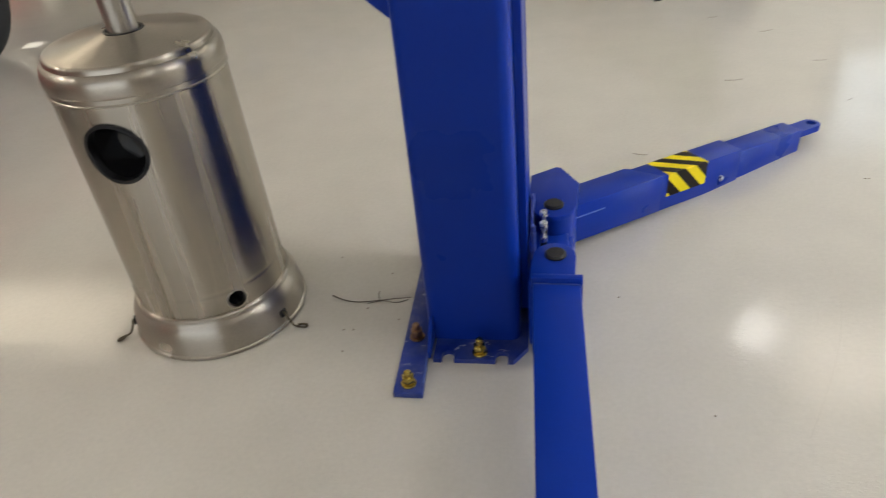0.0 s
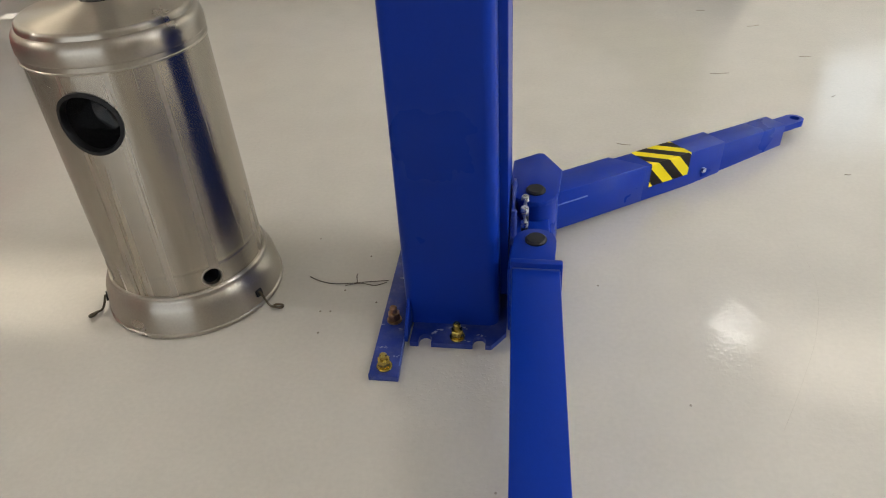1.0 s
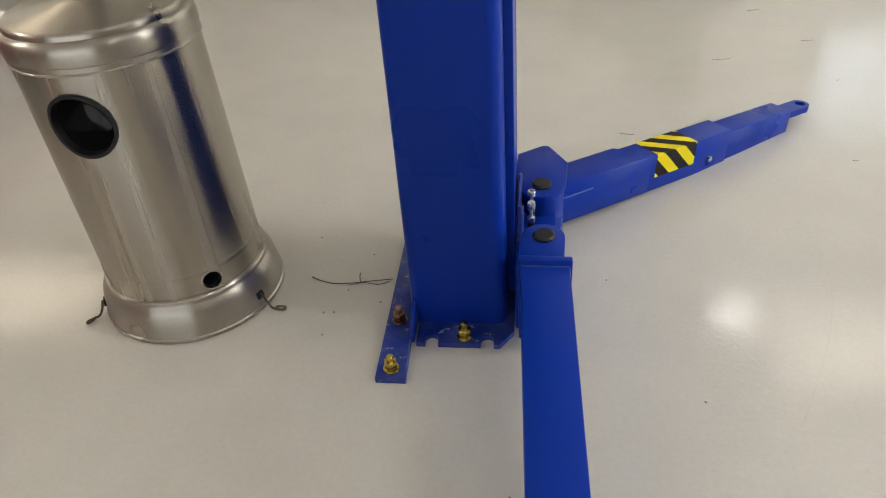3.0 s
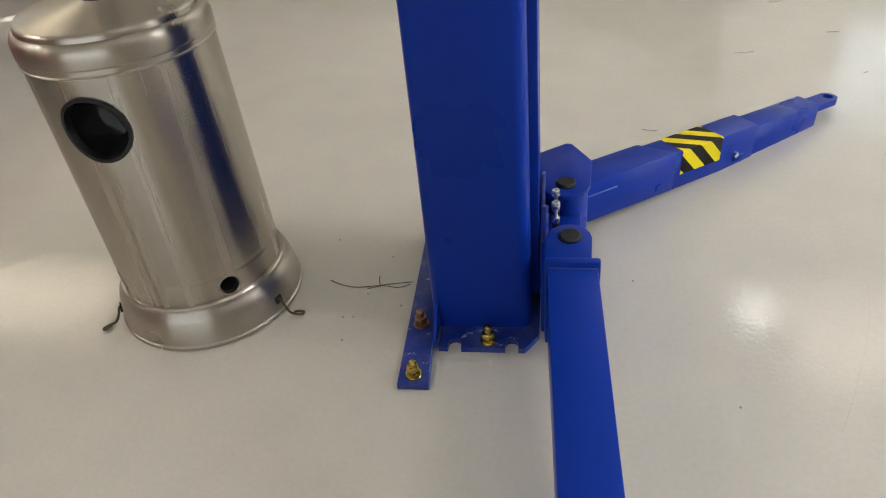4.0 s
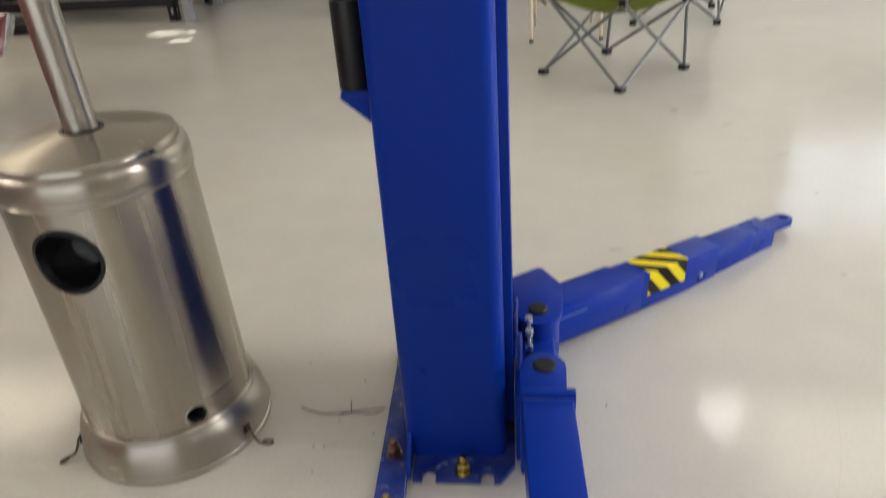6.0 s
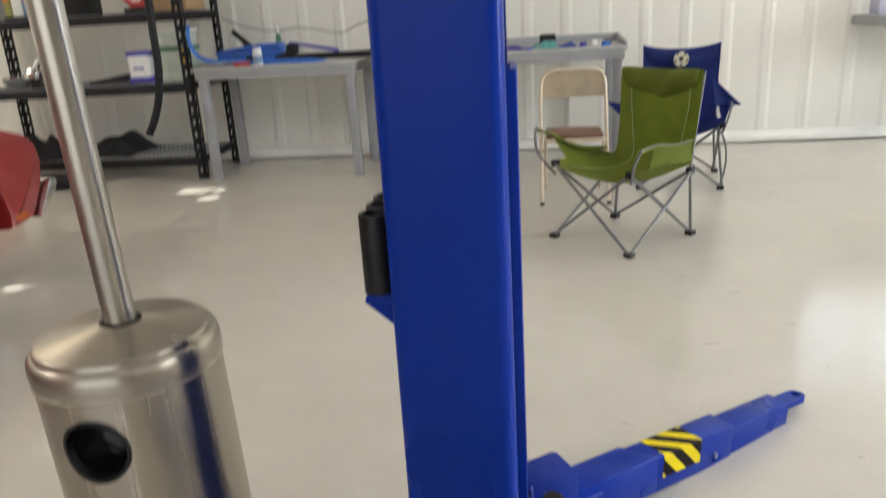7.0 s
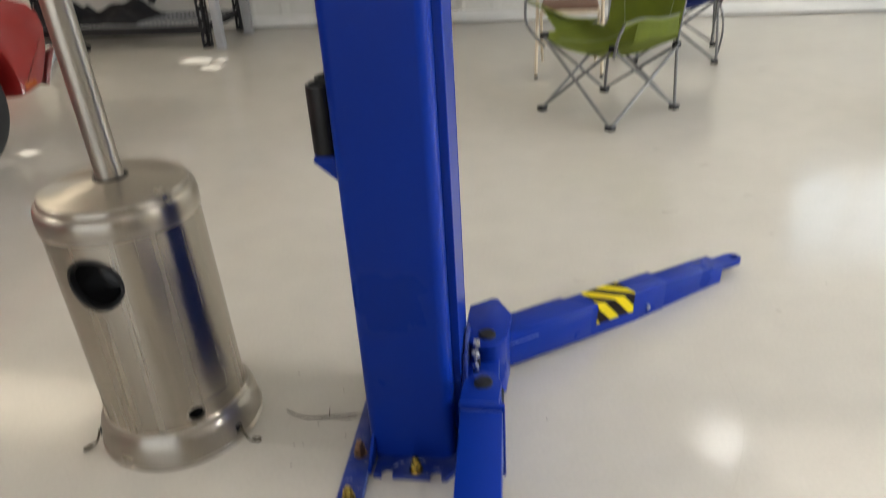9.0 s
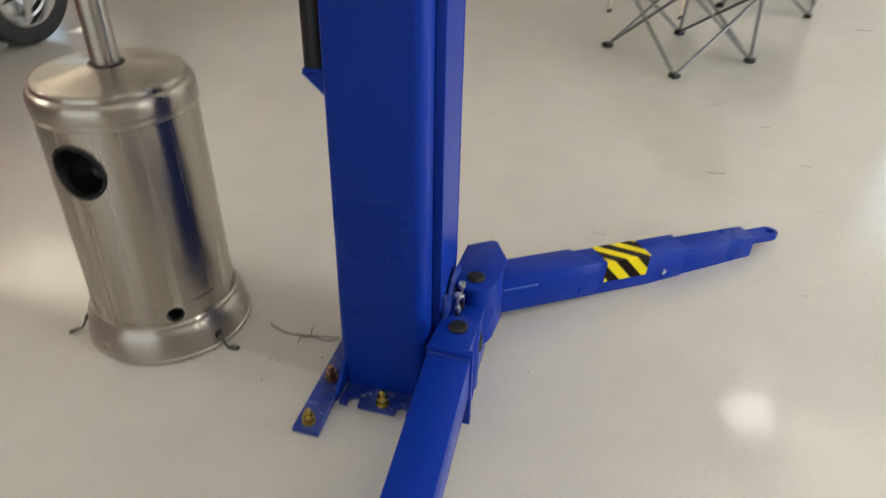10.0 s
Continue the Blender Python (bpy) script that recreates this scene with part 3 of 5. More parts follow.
prism(bm, [(-0.283, 1.447), (-0.262, 1.447)] + arc(-0.2465, 1.462, 0.0155, 180, 0, 6) + [(-0.231, 1.447), (-0.131, 1.447)] +
      arc(-0.1155, 1.462, 0.0155, 180, 0, 6) + [(-0.100, 1.447), (-0.086, 1.447), (-0.054, 1.495), (-0.056, 1.86), (-0.283, 1.86)], 0.0, 0.014, m=SKEW)
part("base_plate", bm, WORN, LIFT)
part("side_plate", prism(nb(), [(-0.355, 1.323), (-0.285, 1.324), (-0.300, 1.53), (-0.312, 1.95), (-0.384, 1.95)], 0.0, 0.016, 0.0015), WORN, LIFT)
part("gusset", prism(nb(), [(1.447, 0.013), (1.53, 0.013), (1.53, 0.085), (1.515, 0.085), (1.450, 0.030)], -0.296, -0.287, 0.001,
     m=SKEW @ Matrix(((0, 0, 1, 0), (1, 0, 0, 0), (0, 1, 0, 0), (0, 0, 0, 1)))), BLUE, LIFT)
bm = nb()
rng = random.Random(4)
for k in range(26):
    x = CL + 0.012 + k * 0.0072
    tube(bm, [(x - 0.004, CF - 0.003, 0.016), (x + 0.004, CF - 0.003, 0.016)], 0.0045 + rng.random() * 0.0015, 6, m=SKEW)
part("weld_bead", bm, BLUE, LIFT)


def anchor_bolt(x, y, z, lift, material, h=0.05):
    stud = part("anchor_bolt", tube(nb(), [(x, y, z), (x, y, z + h - 0.003), (x, y, z + h)], [0.0092, 0.0092, 0.0066], 12), material, LIFT)
    part("nut", tube(nb(), [(x, y, z + lift), (x, y, z + lift + 0.003), (x, y, z + lift + 0.018), (x, y, z + lift + 0.021)], [0.0142, 0.0160, 0.0160, 0.0142], 6), material, stud)
    part("washer", lathe(nb(), [(0.0, z + lift - 0.006), (0.0180, z + lift - 0.006), (0.0190, z + lift - 0.003), (0.0180, z + lift), (0.0, z + lift)], x, y, 20), material, stud)


anchor_bolt(-0.322, 1.352, 0.016, 0.007, GOLD, 0.042)
anchor_bolt(-0.332, 1.515, 0.016, 0.007, COPPER, 0.046)
anchor_bolt(-0.168, 1.470, 0.014, 0.007, GOLD, 0.048)
anchor_bolt(-0.362, 1.86, 0.016, 0.007, GOLD, 0.06)

# paint chipped off round the bolts and along the plate's edges
rng = random.Random(12)
for x, y, z, size in ((-0.155, 1.505, 0.0143, 0.013), (-0.214, 1.490, 0.0143, 0.012), (-0.226, 1.478, 0.0143, 0.008), (-0.116, 1.486, 0.0143, 0.008), (-0.106, 1.483, 0.0143, 0.006), (-0.189, 1.502, 0.0143, 0.008),
                      (-0.142, 1.459, 0.0143, 0.008), (-0.309, 1.484, 0.0163, 0.006), (-0.338, 1.417, 0.0163, 0.010), (-0.303, 1.391, 0.0163, 0.007), (-0.359, 1.499, 0.0163, 0.006), (-0.343, 1.687, 0.0163, 0.008)):
    bm = nb()
    for k in range(5):
        cx, cy, r = x + rng.uniform(-1, 1) * size, y + rng.uniform(-0.5, 0.5) * size, size * rng.uniform(0.15, 0.42)
        ring = [(cx + r * rng.uniform(0.5, 1.3) * math.cos(q), cy + 0.6 * r * rng.uniform(0.5, 1.3) * math.sin(q)) for q in (math.pi * i / 4 for i in range(8))]
        prism(bm, ring, z, z + 0.0003)
    part("paint_chip", bm, BARE, LIFT, "bare pale chips in the paint")
part("worn_edge", box(nb(), -0.2955, -0.2925, 1.36, 1.50, 0.0150, 0.0166, 0.0006, m=Matrix.Translation((-0.294, 1.43, 0)) @ Matrix.Rotation(radians(4.2), 4, "Z") @ Matrix.Translation((0.294, -1.43, 0))), CHIP, LIFT)

# carriage that rides in the column, open at its top
bm = nb()
KX0, KX1, KY0, KY1, KT = -0.262, -0.054, 1.604, 1.765, 1.284
box(bm, KX0, KX1, KY0, KY0 + 0.012, 0.045, KT, 0.004, m=SKEW)
box(bm, KX0, KX1, KY1 - 0.012, KY1, 0.045, KT, 0.004, m=SKEW)
box(bm, KX1 - 0.012, KX1 - 0.001, KY0 + 0.012, KY1 - 0.012, 0.045, KT - 0.001, m=SKEW)
box(bm, KX0 + 0.001, KX0 + 0.012, KY0 + 0.012, KY1 - 0.012, 0.045, KT - 0.001, m=SKEW)
part("carriage", bm, BLUE, LIFT)
bm = nb()
prism(bm, [(1.60, 0.035), (1.79, 0.035), (1.79, 0.25), (1.75, 0.300), (1.72, 0.310), (1.69, 0.295), (1.60, 0.225)], -0.0535, -0.046, 0.003,
      m=Matrix(((0, 0, 1, 0), (1, 0, 0, 0), (0, 1, 0, 0), (0, 0, 0, 1))))
part("carriage_flange", bm, SPATTER, LIFT, "blue flange dotted with pale weld spatter")
bm = nb()
for k in range(22):
    z = 0.12 + k * 0.0085
    tube(bm, [(-0.042, 1.598, z - 0.004), (-0.041, 1.598, z + 0.004)], 0.0055 + rng.random() * 0.002, 6)
part("weld_bead", bm, SPATTER, LIFT, "grey spatter along a rough weld")

# pivot block between the two arm roots
bm = nb()
prism(bm, [(-0.050, 1.50)] + [(0.030, 1.50)] + arc(0.010, 1.60, 0.042, -40, 40, 6) + [(0.034, 1.76), (-0.050, 1.79)], 0.020, 0.206, 0.004)
part("pivot_block", bm, BLUE, LIFT, smooth=50)

# front arm root: plates with a round end, and a collar
bm = nb()
prism(bm, [(-0.040, 1.45)] + [(0.056, 1.45), (0.058, 1.53)] + arc(0.010, 1.532, 0.048, 5, 175, 10) + [(-0.040, 1.50)], 0.252, 0.268, 0.002)
prism(bm, [(-0.040, 1.45)] + [(0.056, 1.45), (0.058, 1.53)] + arc(0.010, 1.532, 0.048, 5, 175, 10) + [(-0.040, 1.50)], 0.046, 0.062, 0.002)
prism(bm, [(-0.037, 1.451), (0.052, 1.451), (0.054, 1.52), (-0.037, 1.52)], 0.062, 0.252)
part("arm_root", bm, BLUE, LIFT)
part("collar", box(nb(), -0.039, 0.074, 1.433, 1.451, 0.050, 0.277, 0.004), BLUE, LIFT)
part("weld_bead", box(nb(), -0.034, 0.069, 1.4275, 1.4340, 0.2545, 0.2640, 0.003), WORN, LIFT, "dusty weld across the arm")


def arm_frame(p0, dx, dy, drop):
    f = Vector((dx, dy, 0)).normalized()
    f = Vector((f.x, f.y, -drop)).normalized()
    side = Vector((-f.y, f.x, 0)).normalized()
    up = f.cross(side)
    m = Matrix((f, side, up)).transposed().to_4x4()
    return Matrix.Translation(p0) @ m


NEAR = arm_frame((0.0165, 1.407, 0.264), 0.067, -1.0, 0.13)
arm = part("arm", box(nb(), -0.028, 0.535, -0.050, 0.054, -0.125, -0.004, 0.004, m=NEAR), BLUE, LIFT)
part("arm_extension", box(nb(), 0.40, 1.05, -0.043, 0.043, -0.115, -0.012, 0.004, m=NEAR), BLUE, arm)
part("scratch_mark", box(nb(), 0.552, 0.560, -0.015, 0.022, -0.012, -0.0108, m=NEAR), WHITE_P, arm, "bare scratched patch")

# rear arm root
ROOT = [(-0.064, 1.80), (-0.064, 1.897), (-0.001, 1.944), (0.014, 1.941), (0.063, 1.856), (0.058, 1.747)] + arc(-0.001, 1.748, 0.057, -5, -150, 8)
bm = nb()
prism(bm, ROOT, 0.254, 0.268, 0.002)
prism(bm, [(x * 0.9 - 0.001, 1.79 + (y - 1.79) * 0.9) for x, y in ROOT], 0.070, 0.254)
part("arm_root", bm, BLUE, LIFT)

FAR = arm_frame((-0.058, 1.8897, 0.166), math.cos(radians(40.14)), math.sin(radians(40.14)), 0.0737)
arm = part("arm", prism(nb(), [(-0.02, -0.051), (0.440, -0.051), (0.378, 0.051), (-0.02, 0.051)], -0.122, 0.0, 0.004, m=FAR), BLUE, LIFT)
part("arm_sleeve", box(nb(), 0.10, 0.778, -0.0503, 0.0415, -0.1212, -0.004, 0.003, m=FAR), BLUE, arm)
part("arm_extension", box(nb(), 0.60, 1.078, -0.0465, 0.035, -0.110, -0.012, 0.004, m=FAR), BLUE, arm)
part("weld_seam", box(nb(), 0.09, 0.215, -0.0535, -0.050, -0.040, -0.0365, 0.001, m=FAR), CHIP, arm)


def lug(bm, m):
    """A flat eye with a hole through it."""
    t = bmesh.new()
    n, rows = 28, []
    cx, hole, rim = 1.190, 0.017, 0.030
    for z in (-0.052, -0.030):
        a, c = [], []
        for k in range(n):
            w = 2 * math.pi * k / n
            co, si = math.cos(w), math.sin(w)
            a.append(t.verts.new((cx + hole * co, hole * si, z)))
            if co >= 0:
                c.append(t.verts.new((cx + rim * co, rim * si, z)))
            else:
                q = min(0.13 / -co, rim / max(abs(si), 1e-6))
                c.append(t.verts.new((cx + q * co, q * si, z)))
        rows.append((a, c))
    (a0, c0), (a1, c1) = rows
    for k in range(n):
        j = (k + 1) % n
        t.faces.new((a1[k], c1[k], c1[j], a1[j]))
        t.faces.new((a0[k], a0[j], c0[j], c0[k]))
        t.faces.new((c0[k], c0[j], c1[j], c1[k]))
        t.faces.new((a0[j], a0[k], a1[k], a1[j]))
    return merge(bm, t, m)


part("lug", lug(nb(), FAR), BLUE, arm)
bm = nb()
t = bmesh.new()
w = 0.0430
strip = [(w - 0.002, -0.0030), (-0.0492, -0.0030), (-0.0515, -0.0055), (-0.0515, -0.078)]
g = []
for s in [0.460 + 0.165 * k / 12 for k in range(13)]:
    g.append([t.verts.new((s, l, h)) for l, h in strip])
for a, c in zip(g, g[1:]):
    for j in range(3):
        t.faces.new((a[j], c[j], c[j + 1], a[j + 1]))
stripe = [(v.co.x + v.co.y + v.co.z) / 0.086 + 0.456 for v in t.verts]
merge(bm, t, FAR)
tape = part("hazard_label", bm, HAZARD, arm, "yellow and black striped hazard label")
lay = tape.data.attributes.new("stripe", "FLOAT", "POINT")
for k, q in enumerate(stripe):
    lay.data[k].value = q
part("lock_bolt", tube(nb(), [(0.695, -0.047, -0.080), (0.695, -0.058, -0.080)], 0.0095, 6, m=FAR), ZINC, arm)
part("stop_tab", box(nb(), 0.690, 0.730, -0.055, -0.046, -0.104, -0.086, 0.002, m=FAR), BLUE, arm)


def pivot_cap(x, y, z):
    part("pivot_cap", lathe(nb(), [(0.0, z + 0.008), (0.020, z + 0.008), (0.0245, z + 0.004), (0.0245, z), (0.0, z)], x, y, 28), BLACK, LIFT, "black plastic cap")


pivot_cap(0.012, 1.532, 0.268)
pivot_cap(0.001, 1.746, 0.268)


def lock_pin(x, y, up):
    prof = [(0.0, 0.216), (0.0082, 0.216), (0.0090, 0.218), (0.0090, 0.230), (0.0050, 0.2325), (0.0042, 0.238), (0.0042, 0.252), (0.0060, 0.2555), (0.0096, 0.257), (0.0096, 0.267), (0.0088, 0.2695), (0.0030, 0.270), (0.0026, 0.268), (0.0, 0.268)]
    pin = part("lock_pin", lathe(nb(), [(r, z + up) for r, z in prof], x, y, 20), ZINC, LIFT, "bright zinc plated lock pin", smooth=28)
    part("pin_sleeve", lathe(nb(), [(0.0, 0.150), (0.0085, 0.150), (0.0085, 0.2155 + up), (0.0, 0.2155 + up)], x, y, 16), BLACK, pin)


lock_pin(-0.021, 1.684, 0.020)
lock_pin(-0.020, 1.640, 0.016)
bm = nb()
lathe(bm, [(0.0, 0.140), (0.024, 0.140), (0.026, 0.147), (0.026, 0.180), (0.0, 0.184)], 0.031, 1.612, 24)
part("pivot_pin_end", bm, RUBBER, LIFT)

# bracket on the column's side that holds three adapters
bm = nb()
box(bm, -0.358, -0.2935, 1.55, 1.775, 0.859, 0.869, 0.002)
prism(bm, [(-0.361, 0.859), (-0.294, 0.859), (-0.294, 0.800)], 1.55, 1.558, m=Matrix(((1, 0, 0, 0), (0, 0, 1, 0), (0, 1, 0, 0), (0, 0, 0, 1))))
prism(bm, [(-0.361, 0.859), (-0.294, 0.859), (-0.294, 0.800)], 1.767, 1.775, m=Matrix(((1, 0, 0, 0), (0, 0, 1, 0), (0, 1, 0, 0), (0, 0, 0, 1))))
part("adapter_bracket", bm, BLUE, LIFT)
for k in range(3):
    y = 1.583 + 0.068 * k
    single("lift_adapter", lathe(nb(), [(0.0, 0.870), (0.031, 0.870), (0.031, 1.023), (0.0295, 1.029), (0.024, 1.029), (0.022, 1.021), (0.022, 0.907), (0.0, 0.907)], -0.334, y, 24),
           BLACK, (-0.334, y, 0.870), "black tubular lift adapter standing in a blue bracket", "lift adapter", "lift adapters in the bracket")

# ---- the patio heater ----
HX, HY = -0.9125, 1.639
HEATER = thing("patio_heater", (HX, HY, 0), "brushed stainless steel patio heater with a round tank housing", "patio heater")
part("base", lathe(nb(), [(r * 1.02, z) for r, z in [(0.170, 0.0), (0.2245, 0.0), (0.2275, 0.004), (0.2275, 0.011), (0.2240, 0.014), (0.2230, 0.026), (0.2205, 0.050), (0.2165, 0.072),
     (0.2110, 0.086), (0.2050, 0.094), (0.2025, 0.098), (0.2025, 0.106), (0.1990, 0.110), (0.19, 0.110)]], HX, HY, 96), STEEL_LID, HEATER)
R = 0.1973
WINDOW = (-87.7, 0.576, 0.067)
VENTS = [(a, 0.1390, 0.0250) for a in (-45.6, -135.6, 134.4, 44.4)]


def on_drum(deg, dx, z, r):
    a = radians(deg) + dx / R
    return Vector((HX + r * math.cos(a), HY + r * math.sin(a), z))


bm = nb()
t = bmesh.new()
n = 240
zs = [0.100 + 0.00505 * k for k in range(119)]
grid = [[t.verts.new(on_drum(360 * k / n, 0, z, R - (0.0012 if abs(z - 0.1705) < 0.004 else 0.0))) for k in range(n)] for z in zs]
for i in range(len(zs) - 1):
    for k in range(n):
        z, d = (zs[i] + zs[i + 1]) / 2, 360 * (k + 0.5) / n
        cut = False
        for deg, zc, rad in [WINDOW] + VENTS:
            off = ((d - deg + 180) % 360 - 180) * math.pi / 180 * R
            cut |= off * off + (z - zc) ** 2 < (rad * 1.01) ** 2
        if not cut:
            t.faces.new((grid[i][k], grid[i][(k + 1) % n], grid[i + 1][(k + 1) % n], grid[i + 1][k]))
merge(bm, t)
housing = part("tank_housing", bm, STEEL, HEATER)


def round_rim(deg, zc, r0, r1, proud):
    """A ring laid on the drum round a cut-out."""
    t = bmesh.new()
    rows = []
    for r, h in ((r1, 0.0), (r1 - 0.001, proud), (r0 + 0.001, proud), (r0, -0.012)):
        rows.append([t.verts.new(on_drum(deg, r * math.cos(w), zc + r * math.sin(w), R + h + 0.0005)) for w in (2 * math.pi * k / 40 for k in range(40))])
    for a, c in zip(rows, rows[1:]):
        for k in range(40):
            t.faces.new((a[k], a[(k + 1) % 40], c[(k + 1) % 40], c[k]))
    return t


def bowl(deg, zc, r, depth):
    t = bmesh.new()
    rows = []
    for f, h in ((1.0, 0.004), (0.93, -depth * 0.55), (0.72, -depth * 0.9), (0.02, -depth)):
        rows.append([t.verts.new(on_drum(deg, r * f * math.cos(w), zc + r * f * math.sin(w), R + h - 0.006)) for w in (2 * math.pi * k / 40 for k in range(40))])
    for a, c in zip(rows, rows[1:]):
        for k in range(40):
            t.faces.new((a[k], a[(k + 1) % 40], c[(k + 1) % 40], c[k]))
    return t


part("viewing_rim", merge(nb(), round_rim(*WINDOW[:2], 0.0625, 0.0720, 0.005)), BLACK, housing, "black plastic rim")
part("viewing_bowl", merge(nb(), bowl(*WINDOW[:2], 0.0645, 0.07)), BLACK_GLOSS, housing, "glossy black recess")
for v in VENTS:
    part("vent_hole", merge(nb(), round_rim(*v[:2], 0.0220, 0.0275, 0.0008)), STEEL_LID, housing)
    part("vent_inside", merge(nb(), bowl(*v[:2], 0.0245, 0.05)), BLACK_MATTE, housing, "dark inside of the vent")
lid = part("lid", lathe(nb(), [(0.1983, 0.6830), (0.2012, 0.6835), (0.2016, 0.6865), (0.1995, 0.6885), (0.1995, 0.6990), (0.2010, 0.7005), (0.2015, 0.7030), (0.2015, 0.7190), (0.2008, 0.7270), (0.1985, 0.7360),
      (0.1950, 0.7425), (0.1910, 0.7465), (0.1875, 0.7480), (0.1860, 0.7485), (0.1853, 0.7510), (0.1850, 0.7550), (0.1838, 0.7590), (0.1815, 0.7618), (0.1780, 0.7630), (0.1740, 0.7630), (0.1700, 0.7632),
      (0.1600, 0.7648), (0.1300, 0.7695), (0.0900, 0.7762), (0.0560, 0.7825), (0.0450, 0.7840), (0.0430, 0.7750)], HX, HY, 96), STEEL_LID, HEATER)
part("grommet", lathe(nb(), [(0.0450, 0.7790), (0.0445, 0.7852), (0.0375, 0.7852), (0.0360, 0.7780)], HX, HY, 40), BLACK, lid)
pole = part("pole", lathe(nb(), [(0.0, 0.60), (0.0339, 0.60), (0.0339, 2.05), (0.0, 2.05)], HX, HY, 48), POLE, HEATER)
part("set_screw", tube(nb(), [(HX - 0.030, HY - 0.008, 1.300), (HX - 0.037, HY - 0.010, 1.300), (HX - 0.039, HY - 0.010, 1.300)], [0.0055, 0.0055, 0.0035], 10), CLIP, pole)


def foot_clip(a):
    """A bent wire clip that hangs out of a slot in the base and lies on the floor."""
    d = Vector((math.cos(radians(a)), math.sin(radians(a)), 0))
    q = Vector((-d.y, d.x, 0))
    c = Vector((HX, HY, 0))
    slot = box(nb(), -0.004, 0.004, -0.010, 0.010, -0.008, 0.010, 0.001, m=Matrix.Translation(c + d * 0.2265 + Vector((0, 0, 0.042))) @ Matrix.Rotation(radians(a), 4, "Z") @ Matrix.Rotation(radians(-12), 4, "Y"))
    clip = part("anchor_clip", tube(nb(), bend([c + d * 0.224 + Vector((0, 0, 0.046)), c + d * 0.232 + Vector((0, 0, 0.045)), c + d * 0.240 + q * 0.002 + Vector((0, 0, 0.026)), c + d * 0.252 + q * 0.002 + Vector((0, 0, 0.008)),
        c + d * 0.270 + q * 0.004 + Vector((0, 0, 0.006)), c + d * 0.284 + q * 0.010 + Vector((0, 0, 0.006)), c + d * 0.283 + q * 0.018 + Vector((0, 0, 0.007)), c + d * 0.270 + q * 0.014 + Vector((0, 0, 0.008)),
        c + d * 0.262 + q * 0.006 + Vector((0, 0, 0.009))]), 0.0030, 8), CLIP, HEATER, "dull bent wire anchor clip")
    part("slot", slot, BLACK_MATTE, clip)


for a in (-20, -146, 94):
    foot_clip(a)
LEAN = Matrix(((1, 0, -0.031, 0), (0, 1, 0, 0), (0, 0, 1, 0), (0, 0, 0, 1)))
for ob in HEATER.children_recursive:
    ob.data.transform(LEAN)


# ---- camping chairs ----
def camp_chair(cx, cy, deg, fabric, piping, label, back_h, half, dip_by=0.022, corner=0.035):
    """A folding camping chair; deg is the way it faces. Its own axes: y ahead, x to its right."""
    t = thing("camping_chair", (cx, cy, 0), label, "camping chair")
    m = Matrix.Translation((cx, cy, 0)) @ Matrix.Rotation(radians(deg - 90), 4, "Z")
    a = half
    f_ = a * 0.965
    feet = {"fl": (-f_, f_), "fr": (f_, f_), "bl": (-f_, -f_), "br": (f_, -f_)}
    seat = {"fl": (-a * 0.93, a * 0.95, 0.47), "fr": (a * 0.93, a * 0.95, 0.47), "bl": (-a * 0.93, -a * 0.92, 0.40), "br": (a * 0.93, -a * 0.92, 0.40)}
    for p, q in (("fl", "fr"), ("fr", "fl"), ("bl", "br"), ("br", "bl"), ("fl", "bl"), ("bl", "fl"), ("fr", "br"), ("br", "fr")):
        s = 0.012 if p < q else -0.012
        f, g = feet[p], seat[q]
        off = (0, s) if p[0] == q[0] else (s, 0)
        part("leg_tube", tube(nb(), [(f[0] + off[0], f[1] + off[1], 0.025), (g[0] + off[0], g[1] + off[1], g[2])], 0.0095, 8, m=m), TUBE, t)
    for k, (x, y) in feet.items():
        part("foot", box(nb(), x - 0.026, x + 0.026, y - 0.026, y + 0.026, 0.0, 0.030, 0.008, m=m), BLACK, t)
        part("joint", box(nb(), seat[k][0] - 0.020, seat[k][0] + 0.020, seat[k][1] - 0.020, seat[k][1] + 0.020, seat[k][2] - 0.022, seat[k][2] + 0.018, 0.006, m=m), BLACK, t)
    tilt = 0.13
    for s in (-1, 1):
        part("back_post", tube(nb(), [(s * f_, -f_, 0.03), (s * a * 0.88, -a * 0.99, 0.42), (s * a * 0.86, -a - tilt * 0.6 - 0.03, back_h - 0.03)], 0.0095, 8, m=m), TUBE, t)
        rise = [(s * a * 0.95, a * 0.93, 0.40), (s * a * 1.10, a * 1.27, 0.54), (s * a * 1.19, a * 1.24, 0.665)] if s > 0 else [(s * a * 0.95, a * 0.95, 0.42), (s * a * 1.05, a * 0.98, 0.52), (s * a * 1.12, a * 0.90, 0.60)]
        part("arm_post", tube(nb(), bend(rise, 4), 0.0085, 8, m=m), TUBE, t)

    def seat_at(u, v):
        x = (u - 0.5) * 2 * a * 1.03
        y = a * (0.99 - 1.85 * v)
        edge = (2 * u - 1) ** 2
        sag = (1 - edge) * (0.030 + 0.075 * math.sin(math.pi * min(1, 0.15 + v * 0.75)))
        return Vector((x, y, 0.480 - 0.060 * v + 0.05 * edge * edge * v - sag + 0.007 * math.sin(9 * u + 5 * v) * v))

    def back_at(u, v):
        x = (u - 0.5) * 2 * a * (0.92 + 0.06 * v)
        y = -a * 0.90 - tilt * v * 0.6
        bow = (1 - (2 * u - 1) ** 2) * 0.055 * (1 - 0.5 * v)
        dip = dip_by * (1 - (2 * u - 1) ** 2) * v
        z = 0.31 + (back_h - 0.31) * v - dip - corner * abs(2 * u - 1) ** 8 * v ** 6
